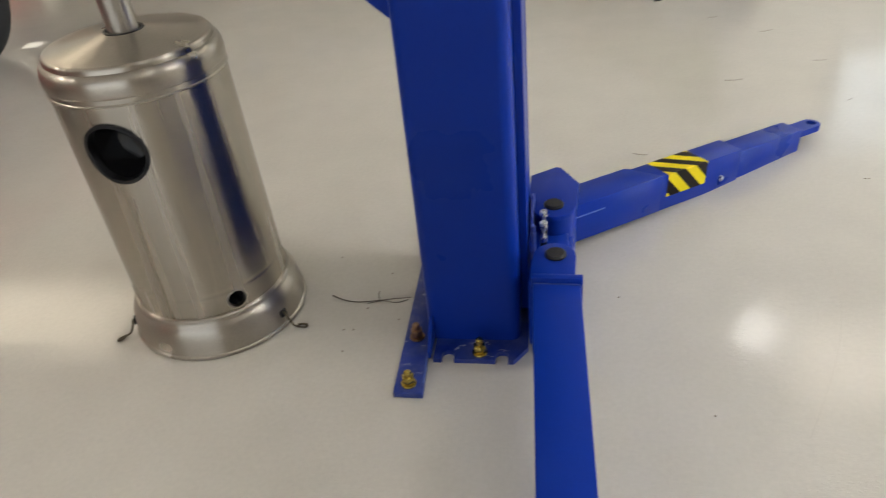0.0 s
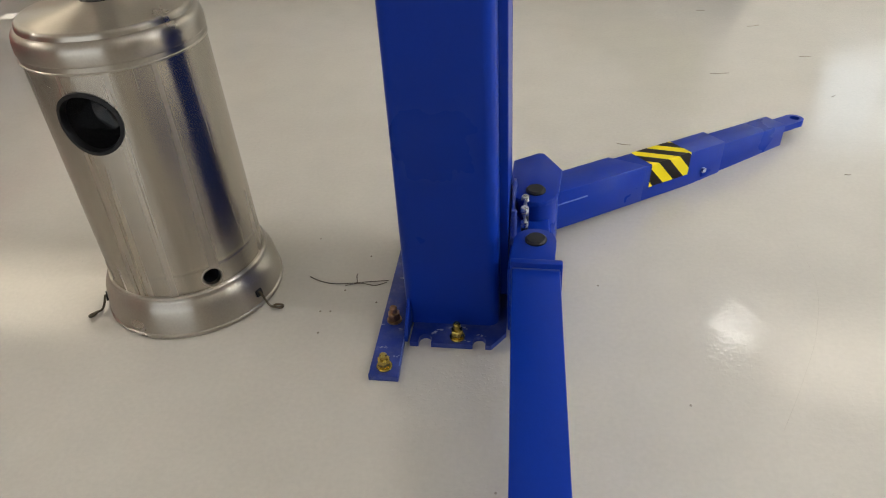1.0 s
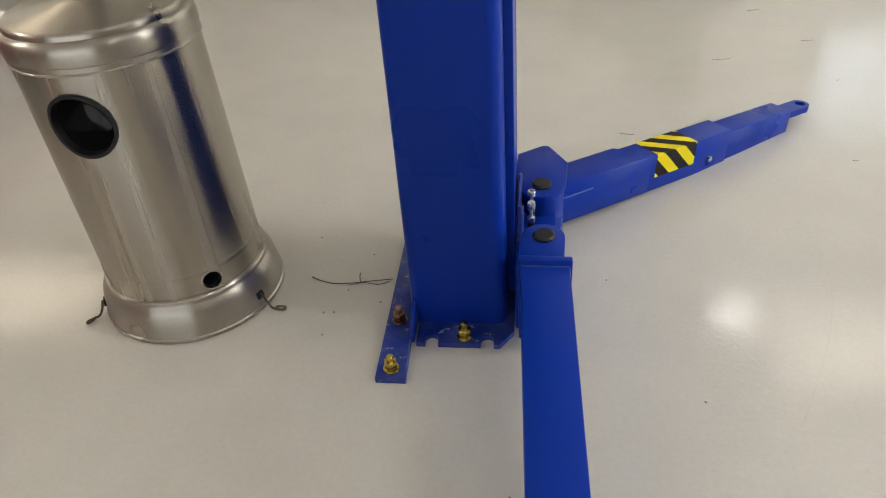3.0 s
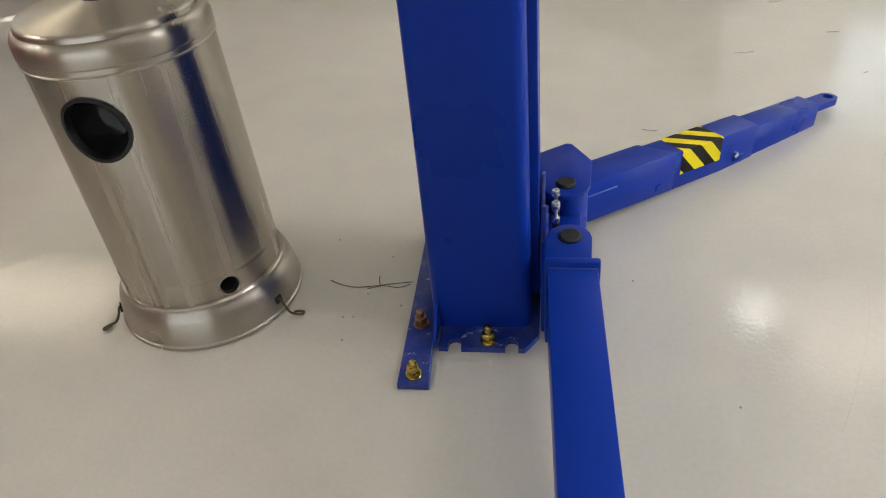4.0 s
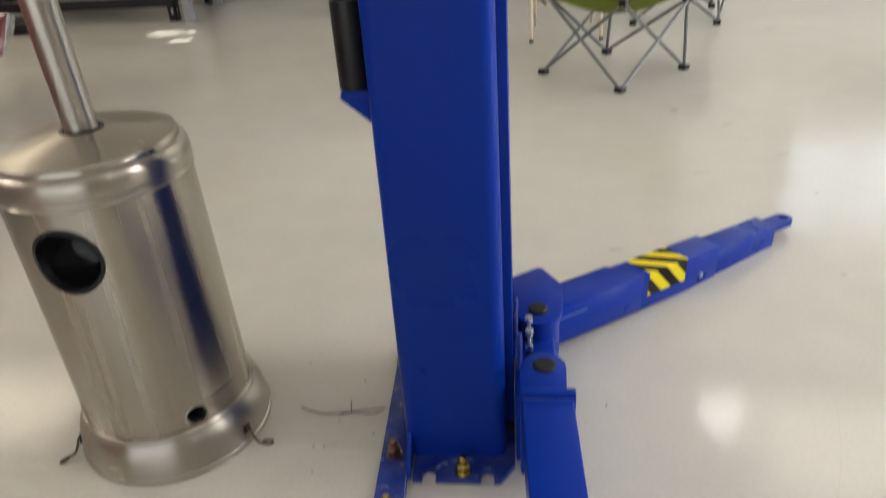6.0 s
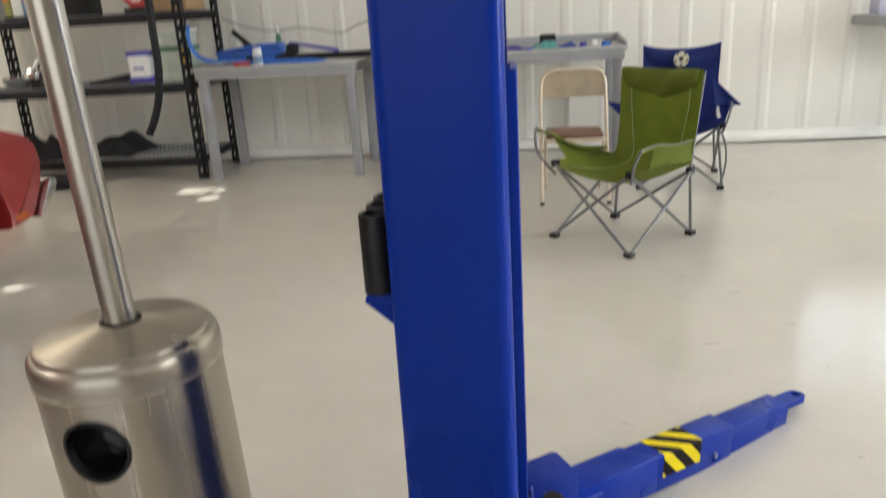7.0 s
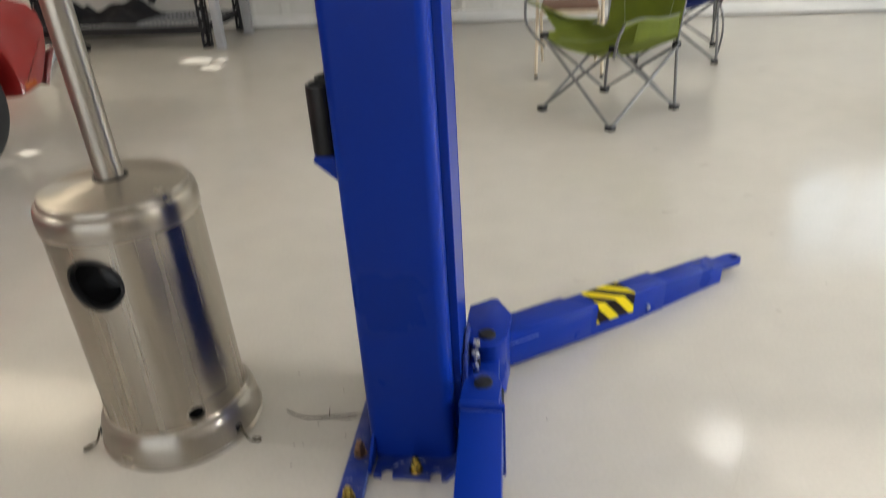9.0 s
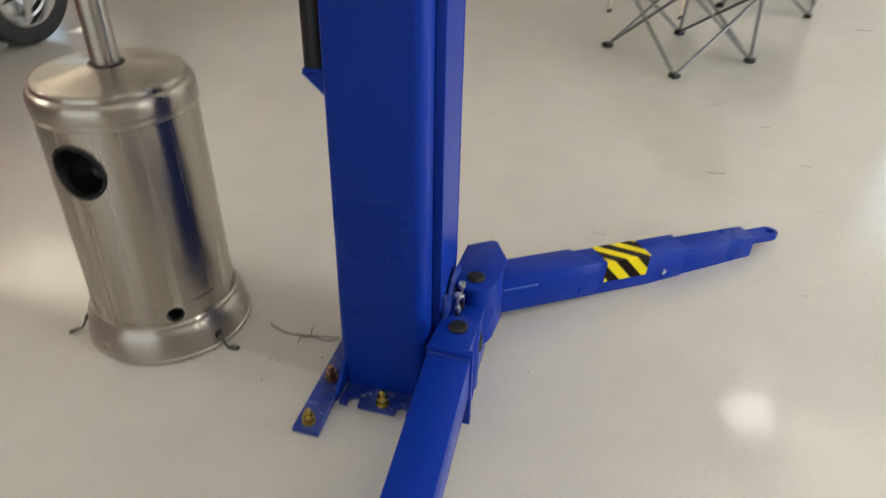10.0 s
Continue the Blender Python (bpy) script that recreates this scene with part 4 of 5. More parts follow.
        return Vector((x, y - bow + 0.006 * math.sin(7 * u + 8 * v), z))

    def sling_at(u, v):
        """Seat and back as one cloth, with a soft bend where they meet."""
        p = seat_at(u, min(v / 0.42, 1.0) * 0.94)
        q = back_at(u, max(0.0, (v - 0.42) / 0.58) * 0.85 + 0.15)
        w = min(1, max(0, (v - 0.34) / 0.16))
        w = w * w * (3 - 2 * w)
        return p.lerp(q, w)

    back = part("sling", sheet(nb(), sling_at, 20, 40, 0.006, m=m), fabric, t, smooth=80)
    head = nb()
    sheet(head, lambda u, v: back_at(0.04 + 0.92 * u, 0.84 + 0.155 * v - 0.10 * (1 - abs(2 * u - 1)) * (1 - v)) + Vector((0, 0.012 + 0.040 * math.sin(math.pi * v) ** 0.7 * (1 - abs(2 * u - 1) ** 3) + 0.006 * math.sin(17 * u + 4 * v), 0.004 * math.sin(13 * u))), 16, 8, 0.005, m=m)
    part("head_pad", head, fabric, back, smooth=80)
    for s in (-1, 1):
        if s > 0:
            line_ = bend([(s * a * 1.19, a * 1.24, 0.680), (s * a * 1.14, a * 0.75, 0.615), (s * a * 1.05, a * 0.15, 0.53), (s * a * 0.98, -a * 0.6, 0.49)], 6)
        else:
            line_ = bend([(s * a * 1.12, a * 0.90, 0.60), (s * a * 1.15, a * 0.45, 0.615), (s * a * 1.08, -a * 0.15, 0.585), (s * a * 0.96, -a * 0.88, 0.575)], 6)
        n_ = len(line_) - 1
        part("arm_tube", tube(nb(), line_, 0.0085, 8, m=m), TUBE, t)
        wide = 0.045
        part("armrest", sheet(nb(), lambda u, v, s=s: line_[round(u * n_)] + Vector((-s * wide * (v - 0.35), 0, 0.010 - 0.018 * (2 * v - 1) ** 2)), n_, 6, 0.005, m=m), fabric, t, smooth=80)
        part("side_panel", sheet(nb(), lambda u, v, s=s: seat_at(0.5 + 0.5 * s, 0.25 + 0.72 * u).lerp(line_[round((0.3 + 0.7 * u) * n_)], v), 18, 6, 0.005, m=m), fabric, t, smooth=80)
        if piping:
            part("piping", tube(nb(), [m @ (sling_at(0.5 + s * (0.27 + 0.10 * min(1, abs(v - 17) / 14)), v / 40) + Vector((0, 0.007, 0.009))) for v in range(3, 38)], 0.0035, 6), piping, back)
    return t, m, back_at


camp_chair(0.466, 4.672, 225.0, GREEN, GREEN_EDGE, "olive green fabric camping chair with grey tubular legs", 0.985, 0.297, 0.018, 0.012)
BLUE_CHAIR, BM, BACK = camp_chair(1.045, 6.10, 262.0, NAVY, None, "royal blue fabric camping chair with a cream emblem", 1.015, 0.298, 0.040, 0.0)
part("emblem", lathe(nb(), [(0.0, 0.004), (0.058, 0.004), (0.058, 0.0), (0.0, 0.0)], 0, 0, 28, m=BM @ Matrix.Translation(BACK(0.5, 0.885) + Vector((0, 0.068, 0))) @ Matrix.Rotation(radians(-90), 4, "X")), CREAM, BLUE_CHAIR, "cream ball emblem with dark patches")
for k, (dx, dz, r) in enumerate([(0.0, 0.004, 0.020)] + [(0.047 * math.sin(radians(72 * q + 36)), 0.004 + 0.047 * math.cos(radians(72 * q + 36)), 0.0110) for q in range(5)]):
    part("emblem_patch", lathe(nb(), [(0.0, 0.003), (r, 0.003), (r, 0.0), (0.0, 0.0)], 0, 0, 5, m=BM @ Matrix.Translation(BACK(0.5, 0.885) + Vector((dx, 0.0725, dz))) @ Matrix.Rotation(radians(-90), 4, "X") @ Matrix.Rotation(radians(90 + 36 * (k > 0)), 4, "Z")), DARKPATCH, BLUE_CHAIR)
part("strap", tube(nb(), bend([(1.29, 5.98, 0.44), (1.335, 5.93, 0.34), (1.345, 5.88, 0.22), (1.325, 5.86, 0.08), (1.30, 5.85, 0.010)], 5), 0.008, 8), TUBE, BLUE_CHAIR, "grey dangling strap")
for q in (((1.25, 6.02, 0.79), (1.27, 5.98, 0.58), (1.45, 5.96, 0.585)), ((0.68, 5.92, 0.62), (0.66, 5.90, 0.46), (0.47, 5.90, 0.66))):
    a, c, d = (Vector(p) for p in q)
    part("cup_pocket", sheet(nb(), lambda u, v: a + (c - a) * u + (d - c) * u * v + Vector((0, 0.03 * math.sin(3 * v) * u, 0)), 8, 8, 0.006), NAVY, BLUE_CHAIR, smooth=80)


# ---- folding steel chair ----
def folding_chair(x, y):
    t = thing("folding_chair", (x, y, 0), "tan steel folding chair with a brown padded seat", "folding chair")
    w = 0.235
    for s in (-1, 1):
        part("leg", tube(nb(), bend([(x + s * w, y - 0.26, 0.0), (x + s * w, y - 0.02, 0.42), (x + s * w, y + 0.10, 0.72), (x + s * w * 0.92, y + 0.135, 0.865), (x + s * w * 0.55, y + 0.145, 0.905), (x, y + 0.146, 0.908)], 5), 0.0125, 8), TAN, t)
        part("leg", tube(nb(), [(x + s * (w - 0.03), y + 0.26, 0.0), (x + s * (w - 0.03), y - 0.16, 0.455)], 0.0115, 8), TAN, t)
        part("foot_cap", tube(nb(), [(x + s * w, y - 0.265, 0.0), (x + s * w, y - 0.258, 0.02)], 0.015, 8), BLACK, t)
    part("backrest", sheet(nb(), lambda u, v: Vector((x + (u - 0.5) * 2 * (w - 0.004) * (1 - 0.32 * max(0, v - 0.55) ** 1.2), y + 0.105 + 0.035 * v + 0.025 * (1 - (2 * u - 1) ** 2), 0.715 + 0.188 * v * (1 - 0.06 * (2 * u - 1) ** 2))), 14, 8, 0.008), TAN, t, smooth=60)
    part("seat", box(nb(), x - w + 0.025, x + w - 0.025, y - 0.20, y + 0.14, 0.435, 0.462, 0.012), TAN, t)
    part("seat_pad", box(nb(), x - w + 0.035, x + w - 0.035, y - 0.185, y + 0.13, 0.462, 0.495, 0.015, seg=3), BROWN, t, "brown vinyl pad")
    part("cross_bar", tube(nb(), [(x - w, y - 0.135, 0.22), (x + w, y - 0.135, 0.22)], 0.008, 8), TAN, t)
    return t


folding_chair(0.225, 5.70)


# ---- workbenches along the north wall ----
def workbench(x0, x1, y0, y1, top, lip, label):
    t = thing("workbench", ((x0 + x1) / 2, (y0 + y1) / 2, 0), label, "workbench", "grey workbenches along the wall")
    part("worktop", box(nb(), x0, x1, y0, y1, top - 0.030, top, 0.005), GREY_TOP, t)
    bm = nb()
    box(bm, x0 + 0.03, x1 - 0.03, y0 + 0.02, y0 + 0.035, top - 0.105, top - 0.030, 0.003)
    box(bm, x0 + 0.03, x1 - 0.03, y1 - 0.035, y1 - 0.02, top - 0.105, top - 0.030, 0.003)
    box(bm, x0 + 0.02, x0 + 0.035, y0 + 0.035, y1 - 0.035, top - 0.105, top - 0.030, 0.003)
    box(bm, x1 - 0.035, x1 - 0.02, y0 + 0.035, y1 - 0.035, top - 0.105, top - 0.030, 0.003)
    part("apron", bm, GREY, t)
    for x in (x0 + 0.04, x1 - 0.115):
        for y in (y0 + 0.036, y1 - 0.111):
            leg = part("leg", box(nb(), x, x + 0.075, y, y + 0.075, 0.006, top - 0.030, 0.006), GREY, t)
            part("foot_plate", box(nb(), x - 0.012, x + 0.087, y - 0.012, y + 0.087, 0.0, 0.006), GREY, leg)
    if lip:
        bm = nb()
        box(bm, x0, x1, y1 - 0.012, y1, top, top + 0.075, 0.003)
        for a, c in ((x0, x0 + 0.012), (x1 - 0.012, x1)):
            prism(bm, [(y0 + 0.02, top), (y1 - 0.012, top), (y1 - 0.012, top + 0.075), (y0 + 0.10, top + 0.035)], a, c, m=Matrix(((0, 0, 1, 0), (1, 0, 0, 0), (0, 1, 0, 0), (0, 0, 0, 1))))
        part("back_lip", bm, GREY, t)
    return t


workbench(-3.06, -1.565, 6.60, 7.42, 1.005, False, "grey steel workbench with blue tools on its top")
workbench(-1.44, 0.70, 6.60, 7.42, 1.010, True, "long grey steel workbench with an upturned rear lip")
shelf = thing("wall_shelf", (3.6, 7.3, 1.0), "grey steel shelf on the wall below the window", "shelf")
part("board", box(nb(), 2.78, 5.2, 6.90, 7.628, 1.035, 1.118, 0.005), GREY, shelf)
for x in (3.6, 4.3, 4.95):
    part("bracket", prism(nb(), [(7.10, 1.035), (7.62, 1.035), (7.62, 0.72), (7.57, 0.72)], x, x + 0.03, m=Matrix(((0, 0, 1, 0), (1, 0, 0, 0), (0, 1, 0, 0), (0, 0, 0, 1)))), GREYCRATE, shelf)

# ---- things on the benches ----
TOPZ = 1.006
jack = thing("tool_case", (-2.45, 6.95, TOPZ), "flat blue plastic tool case lying on the workbench", "tool case")
bm = nb()
box(bm, -2.90, -2.28, 6.84, 7.14, TOPZ, TOPZ + 0.10, 0.02)
prism(bm, [(-2.88, 0.0), (-2.30, 0.0), (-2.33, 0.075), (-2.50, 0.07), (-2.66, 0.045), (-2.88, 0.030)], 6.87, 7.08, 0.006,
      m=Matrix(((1, 0, 0, 0), (0, 0, 1, 0), (0, 1, 0, TOPZ + 0.098), (0, 0, 0, 1))))
part("case", bm, BLUEP, jack)
part("handle", tube(nb(), bend([(-2.90, 6.83, TOPZ + 0.105), (-2.70, 6.82, TOPZ + 0.135), (-2.45, 6.82, TOPZ + 0.165)], 4), 0.014, 8), BLUEP, jack)
part("latch", box(nb(), -2.62, -2.55, 6.828, 6.842, TOPZ + 0.03, TOPZ + 0.075, 0.003), BLACK, jack)
single("air_hose", tube(nb(), bend([(-3.045, 6.66, 1.37), (-3.055, 6.66, 1.24), (-3.00, 6.66, 1.115), (-2.86, 6.665, 1.050), (-2.60, 6.67, 1.034), (-2.30, 6.67, 1.030), (-2.00, 6.69, 1.022), (-1.86, 6.72, 1.016)], 8),
       [0.016 + 0.004 * min(1, k / 20) for k in range(50)] + [0.017, 0.014, 0.012, 0.010, 0.009, 0.008, 0.007], 10), HOSE_BLUE,
       (-2.5, 6.67, TOPZ), "bright blue hose lying along the bench and rising at one end", "hose")
single("steel_bar", tube(nb(), [(-2.14, 6.80, TOPZ + 0.045), (-1.30, 6.83, TOPZ + 0.040)], [0.026, 0.030], 12), BLACK_MATTE, (-1.8, 6.8, TOPZ), "long black steel bar lying on the benches", "bar")
single("blue_rod", tube(nb(), [(-2.20, 6.815, TOPZ + 0.170), (-1.76, 6.815, TOPZ + 0.080)], [0.011, 0.015], 10), PURPLE, (-1.97, 6.815, TOPZ + 0.07), "violet blue rod lying on a black bar", "rod")
bm = nb()
tube(bm, bend([(-2.33, 6.79, TOPZ + 0.035), (-2.27, 6.79, TOPZ + 0.05), (-2.21, 6.79, TOPZ + 0.055), (-2.15, 6.80, TOPZ + 0.045)], 5), [0.030] * 8 + [0.042] * 5 + [0.036] * 3, 12)
box(bm, -2.225, -2.125, 6.775, 6.845, TOPZ + 0.075, TOPZ + 0.16, 0.012)
single("impact_tool", bm, BLACK, (-2.22, 6.79, TOPZ), "dark hand tool with a square black head", "tool")
spray = thing("spray_bottle", (-2.31, 6.86, TOPZ), "slim green bottle with a white nozzle", "bottle")
part("body", lathe(nb(), [(0.0, TOPZ + 0.175), (0.022, TOPZ + 0.175), (0.022, TOPZ + 0.235), (0.012, TOPZ + 0.255), (0.0, TOPZ + 0.255)], -2.31, 6.86, 16), DKGREEN, spray)
part("nozzle", lathe(nb(), [(0.0, TOPZ + 0.25), (0.010, TOPZ + 0.25), (0.006, TOPZ + 0.32), (0.0, TOPZ + 0.325)], -2.31, 6.86, 12), WHITE_P, spray)
bm = nb()
lathe(bm, [(0.0, TOPZ), (0.042, TOPZ), (0.042, TOPZ + 0.10), (0.038, TOPZ + 0.104), (0.036, TOPZ + 0.145), (0.0, TOPZ + 0.147)], -2.44, 6.635, 24)
can = single("spray_cap_jar", bm, WHITE_P, (-2.44, 6.635, TOPZ), "small jar with a white cap on the bench", "jar")
part("label_band", lathe(nb(), [(0.0428, TOPZ + 0.012), (0.0428, TOPZ + 0.085)], -2.44, 6.635, 24), SLATE, can, "slate blue label")
single("red_box", box(nb(), -2.66, -2.52, 6.61, 6.66, TOPZ, TOPZ + 0.035, 0.006), REDP, (-2.6, 6.63, TOPZ), "small flat red box on the bench", "box")
single("rag", sheet(nb(), lambda u, v: Vector((-2.93 + 0.26 * u, 6.61 + 0.04 * v, TOPZ + 0.012 + 0.028 * abs(math.sin(5 * u + 3 * v)))), 14, 6, 0.006), CREAM, (-2.8, 6.63, TOPZ), "crumpled cream rag on the bench", "rag", smooth=80)
bm = nb()
box(bm, -0.10, 0.10, -0.025, 0.025, -0.022, 0.022, 0.008, m=Matrix.Translation((-2.72, 7.02, TOPZ + 0.225)) @ Matrix.Rotation(radians(42), 4, "Y"))
box(bm, 0.04, 0.13, -0.035, 0.035, -0.03, 0.02, 0.010, m=Matrix.Translation((-2.72, 7.02, TOPZ + 0.225)) @ Matrix.Rotation(radians(42), 4, "Y"))
single("clamp_handle", bm, BLACK, (-2.7, 7.02, TOPZ + 0.14), "black clamp handle leaning on the tool case", "clamp")
single("power_cord", tube(nb(), bend([(-3.10, 7.54, 1.42), (-2.90, 7.55, 1.33), (-2.60, 7.55, 1.27), (-2.35, 7.55, 1.285), (-2.10, 7.55, 1.25), (-1.92, 7.55, 1.215), (-1.72, 7.55, 1.29), (-1.55, 7.55, 1.315), (-1.46, 7.55, 1.345), (-1.42, 7.55, 1.40), (-1.32, 7.55, 1.44), (-1.22, 7.55, 1.48)], 6), 0.0045, 8), BLACK,
       (-2.1, 7.55, 1.3), "black power cord hanging along the wall", "cord")
box_ = thing("wall_outlet", (-1.47, 7.58, 1.33), "small white electrical outlet on the wall", "outlet", kind="structure")
part("cover_plate", box(nb(), -1.51, -1.43, 7.535, 7.575, 1.29, 1.36, 0.005), TRIM, box_)


def crumple(name, x0, x1, y0, y1, z, h, material, label, category, seed):
    r = random.Random(seed)
    ph = [r.random() * 6 for _ in range(4)]
    def fn(u, v):
        e = min(1, 5 * min(u, 1 - u)) * min(1, 5 * min(v, 1 - v))
        w = 0.6 + 0.25 * math.sin(7 * u + ph[0] + 3 * v) + 0.25 * math.sin(9 * v + ph[1] - 4 * u) + 0.12 * math.sin(19 * u + 13 * v + ph[2])
        ax = 0.04 * math.sin(6 * v + ph[3])
        return Vector((x0 + (x1 - x0) * (u + ax), y0 + (y1 - y0) * (v + 0.04 * math.sin(7 * u + ph[2])), z + 0.004 + h * max(0.05, w) * e))
    return single(name, sheet(nb(), fn, 26, 18), material, ((x0 + x1) / 2, (y0 + y1) / 2, z), label, category, smooth=80)


T2 = 1.011
crumple("work_gloves", -0.10, 0.16, 6.72, 6.98, T2, 0.050, TEAL, "teal cloth gloves heaped on the bench", "gloves", 3)
crumple("blue_rag", -0.34, -0.12, 6.70, 6.92, T2, 0.030, PURPLE, "violet blue rag on the bench", "rag", 5)
crumple("blue_cloth", 0.13, 0.30, 6.74, 6.94, T2, 0.032, NAVY, "dark blue cloth on the bench", "rag", 8)
crumple("yellow_sponge", -0.56, -0.38, 6.72, 6.90, T2, 0.045, CREAM, "pale yellow sponge cloth on the bench", "rag", 9)
single("tool_box", box(nb(), -0.01, 0.13, 7.00, 7.12, T2, T2 + 0.105, 0.012), BLACK, (0.06, 7.08, T2), "small black box behind the gloves", "box")
crumple("plastic_bag", 0.40, 0.62, 6.95, 7.2, T2, 0.028, CHROME, "shiny crumpled foil on the bench", "foil", 11)
rng = random.Random(12)
for k in range(11):
    x, y, w, h = -0.42 + 0.095 * k + 0.03 * rng.random(), 6.68 + 0.28 * rng.random(), 0.02 + 0.022 * rng.random(), 0.018 + 0.03 * rng.random()
    turn = Matrix.Translation((x, y, 0)) @ Matrix.Rotation(rng.random() * 3, 4, "Z")
    if x < 0.62:
        single("small_part", box(nb(), -w, w, -w * 0.6, w * 0.6, T2, T2 + h, 0.004, m=turn), (BLUEP, ZINC, BLACK, PURPLE, WHITE_P)[k % 5], (x, y, T2), "small loose hardware part on the bench", "hardware", "loose parts on the bench")
T3 = 1.119
single("bench_box", box(nb(), 2.845, 2.985, 7.24, 7.44, T3, T3 + 0.130, 0.008), LAVENDER, (2.91, 7.34, T3), "pale lavender box on the shelf below the window", "box")
crumple("clear_bag", 2.99, 3.30, 7.16, 7.44, T3, 0.11, PURPLE, "violet plastic bag on the shelf below the window", "bag", 13)
# ---- black shelving unit ----
SY0, SY1 = 6.69, 7.50
DECKS = (0.215, 0.885, 1.505, 2.15)


def perforated_post(unit, x, y, sx, sy):
    """An upright of bent plate with a row of slots in both of its sides."""
    bm = nb()
    w, tk, step, top = 0.075, 0.006, 0.11, 2.35
    for a, c, f in ((x, x + sx * w, 0), (y, y + sy * w, 1)):
        for e0, e1 in ((0.0, 0.34), (0.66, 1.0)):
            p, q = a + (c - a) * e0, a + (c - a) * e1
            lo, hi = min(p, q), max(p, q)
            if f == 0:
                box(bm, lo, hi, min(y, y + sy * tk), max(y, y + sy * tk), 0, top)
            else:
                box(bm, min(x, x + sx * tk), max(x, x + sx * tk), lo, hi, 0, top)
        z = 0.0
        p, q = a + (c - a) * 0.34, a + (c - a) * 0.66
        lo, hi = min(p, q), max(p, q)
        while z < top:
            z1 = min(z + 0.062, top)
            if f == 0:
                box(bm, lo, hi, min(y, y + sy * tk), max(y, y + sy * tk), z, z1)
            else:
                box(bm, min(x, x + sx * tk), max(x, x + sx * tk), lo, hi, z, z1)
            z += step
    part("post", bm, BLACK_MATTE, unit)


def shelving_unit(x0, x1, label):
    unit = thing("shelving_unit", ((x0 + x1) / 2, 7.1, 0), label, "shelf")
    perforated_post(unit, x1, SY0, -1, 1)
    perforated_post(unit, x1, SY1, -1, -1)
    perforated_post(unit, x0, SY0, 1, 1)
    perforated_post(unit, x0, SY1, 1, -1)
    for z in DECKS:
        for y0, y1 in ((SY0 - 0.004, SY0 + 0.030), (SY1 - 0.030, SY1 + 0.004)):
            part("beam", box(nb(), x0 + 0.006, x1 - 0.006, y0 - 0.008, y1 - 0.008, z - 0.085, z - 0.006, 0.004), BLACK_MATTE, unit)
        for xa in (x0 + 0.02, x1 - 0.05):
            part("side_beam", box(nb(), xa, xa + 0.03, SY0 + 0.03, SY1 - 0.03, z - 0.07, z - 0.008, 0.004), BLACK_MATTE, unit)
        bm = nb()
        x = x0 + 0.06
        while x < x1 - 0.06:
            box(bm, x - 0.004, x + 0.004, SY0 + 0.02, SY1 - 0.02, z - 0.006, z)
            x += 0.045
        y = SY0 + 0.05
        while y < SY1 - 0.04:
            box(bm, x0 + 0.05, x1 - 0.05, y - 0.004, y + 0.004, z - 0.012, z - 0.0062)
            y += 0.09
        tagged(part("wire_deck", bm, GREY, unit), "grey wire mesh deck", kind="stuff")


shelving_unit(-5.40, -3.105, "black steel shelving unit with wire decks, half full")

D1, D2, D3 = 0.216, 0.886, 1.506
single("cardboard_box", box(nb(), -3.47, -3.12, 6.86, 7.26, D3, D3 + 0.35, 0.006), CARD, (-3.3, 7.0, D3), "brown cardboard box on the upper shelf", "box")
reel = thing("cord_reel", (-3.555, 6.82, D3), "red eight-sided cord reel with a pale face on the upper shelf", "reel")
FACE = Matrix(((1, 0, 0, -3.555), (0, 0, 1, 0), (0, 1, 0, D3 + 0.180), (0, 0, 0, 1))) @ Matrix.Rotation(radians(22.5), 4, "Z")
part("frame", lathe(nb(), [(0.098, 6.79), (0.140, 6.79), (0.146, 6.80), (0.146, 6.86), (0.140, 6.87), (0.098, 6.87), (0.098, 6.79)], 0, 0, 8, m=FACE), REDP, reel, smooth=20)
part("face", lathe(nb(), [(0.0, 6.81), (0.100, 6.81), (0.100, 6.85), (0.0, 6.85)], 0, 0, 8, m=FACE), WHITE_P, reel, "pale face")
part("face_mark", box(nb(), -3.61, -3.52, 6.804, 6.809, D3 + 0.15, D3 + 0.18), BLACK, reel)
part("foot", box(nb(), -3.68, -3.43, 6.79, 6.87, D3, D3 + 0.045, 0.01), BLACK, reel)
part("handle", tube(nb(), bend([(-3.67, 6.83, D3 + 0.22), (-3.66, 6.83, D3 + 0.365), (-3.58, 6.83, D3 + 0.375), (-3.50, 6.83, D3 + 0.355), (-3.48, 6.83, D3 + 0.25)], 5), 0.013, 8), BLACK, reel)
case = thing("speaker_case", (-4.14, 6.9, D3), "black case with a small white tag on the upper shelf", "case")
part("body", box(nb(), -4.26, -4.03, 6.76, 7.05, D3, D3 + 0.345, 0.012), BLACK, case)
part("tag", box(nb(), -4.125, -4.095, 6.755, 6.759, D3 + 0.21, D3 + 0.28), WHITE_P, case, "white tag")


tray = single("parts_tray", box(nb(), -4.80, -4.36, 6.72, 6.93, D3, D3 + 0.028, 0.008), BLACK, (-4.6, 6.8, D3), "flat black tray under a row of cartons", "tray")


def carton(x, w, h, body, stripe, label):
    c = single("carton", box(nb(), x, x + w, 6.745, 6.90, D3 + 0.029, D3 + 0.029 + h, 0.004), body, (x + w / 2, 6.82, D3 + 0.029), label, "carton", "cartons in a row on the shelf")
    if stripe:
        part("stripe", box(nb(), x + w * 0.08, x + w * 0.92, 6.7415, 6.7445, D3 + 0.029 + h * 0.55, D3 + 0.029 + h * 0.95), stripe, c)


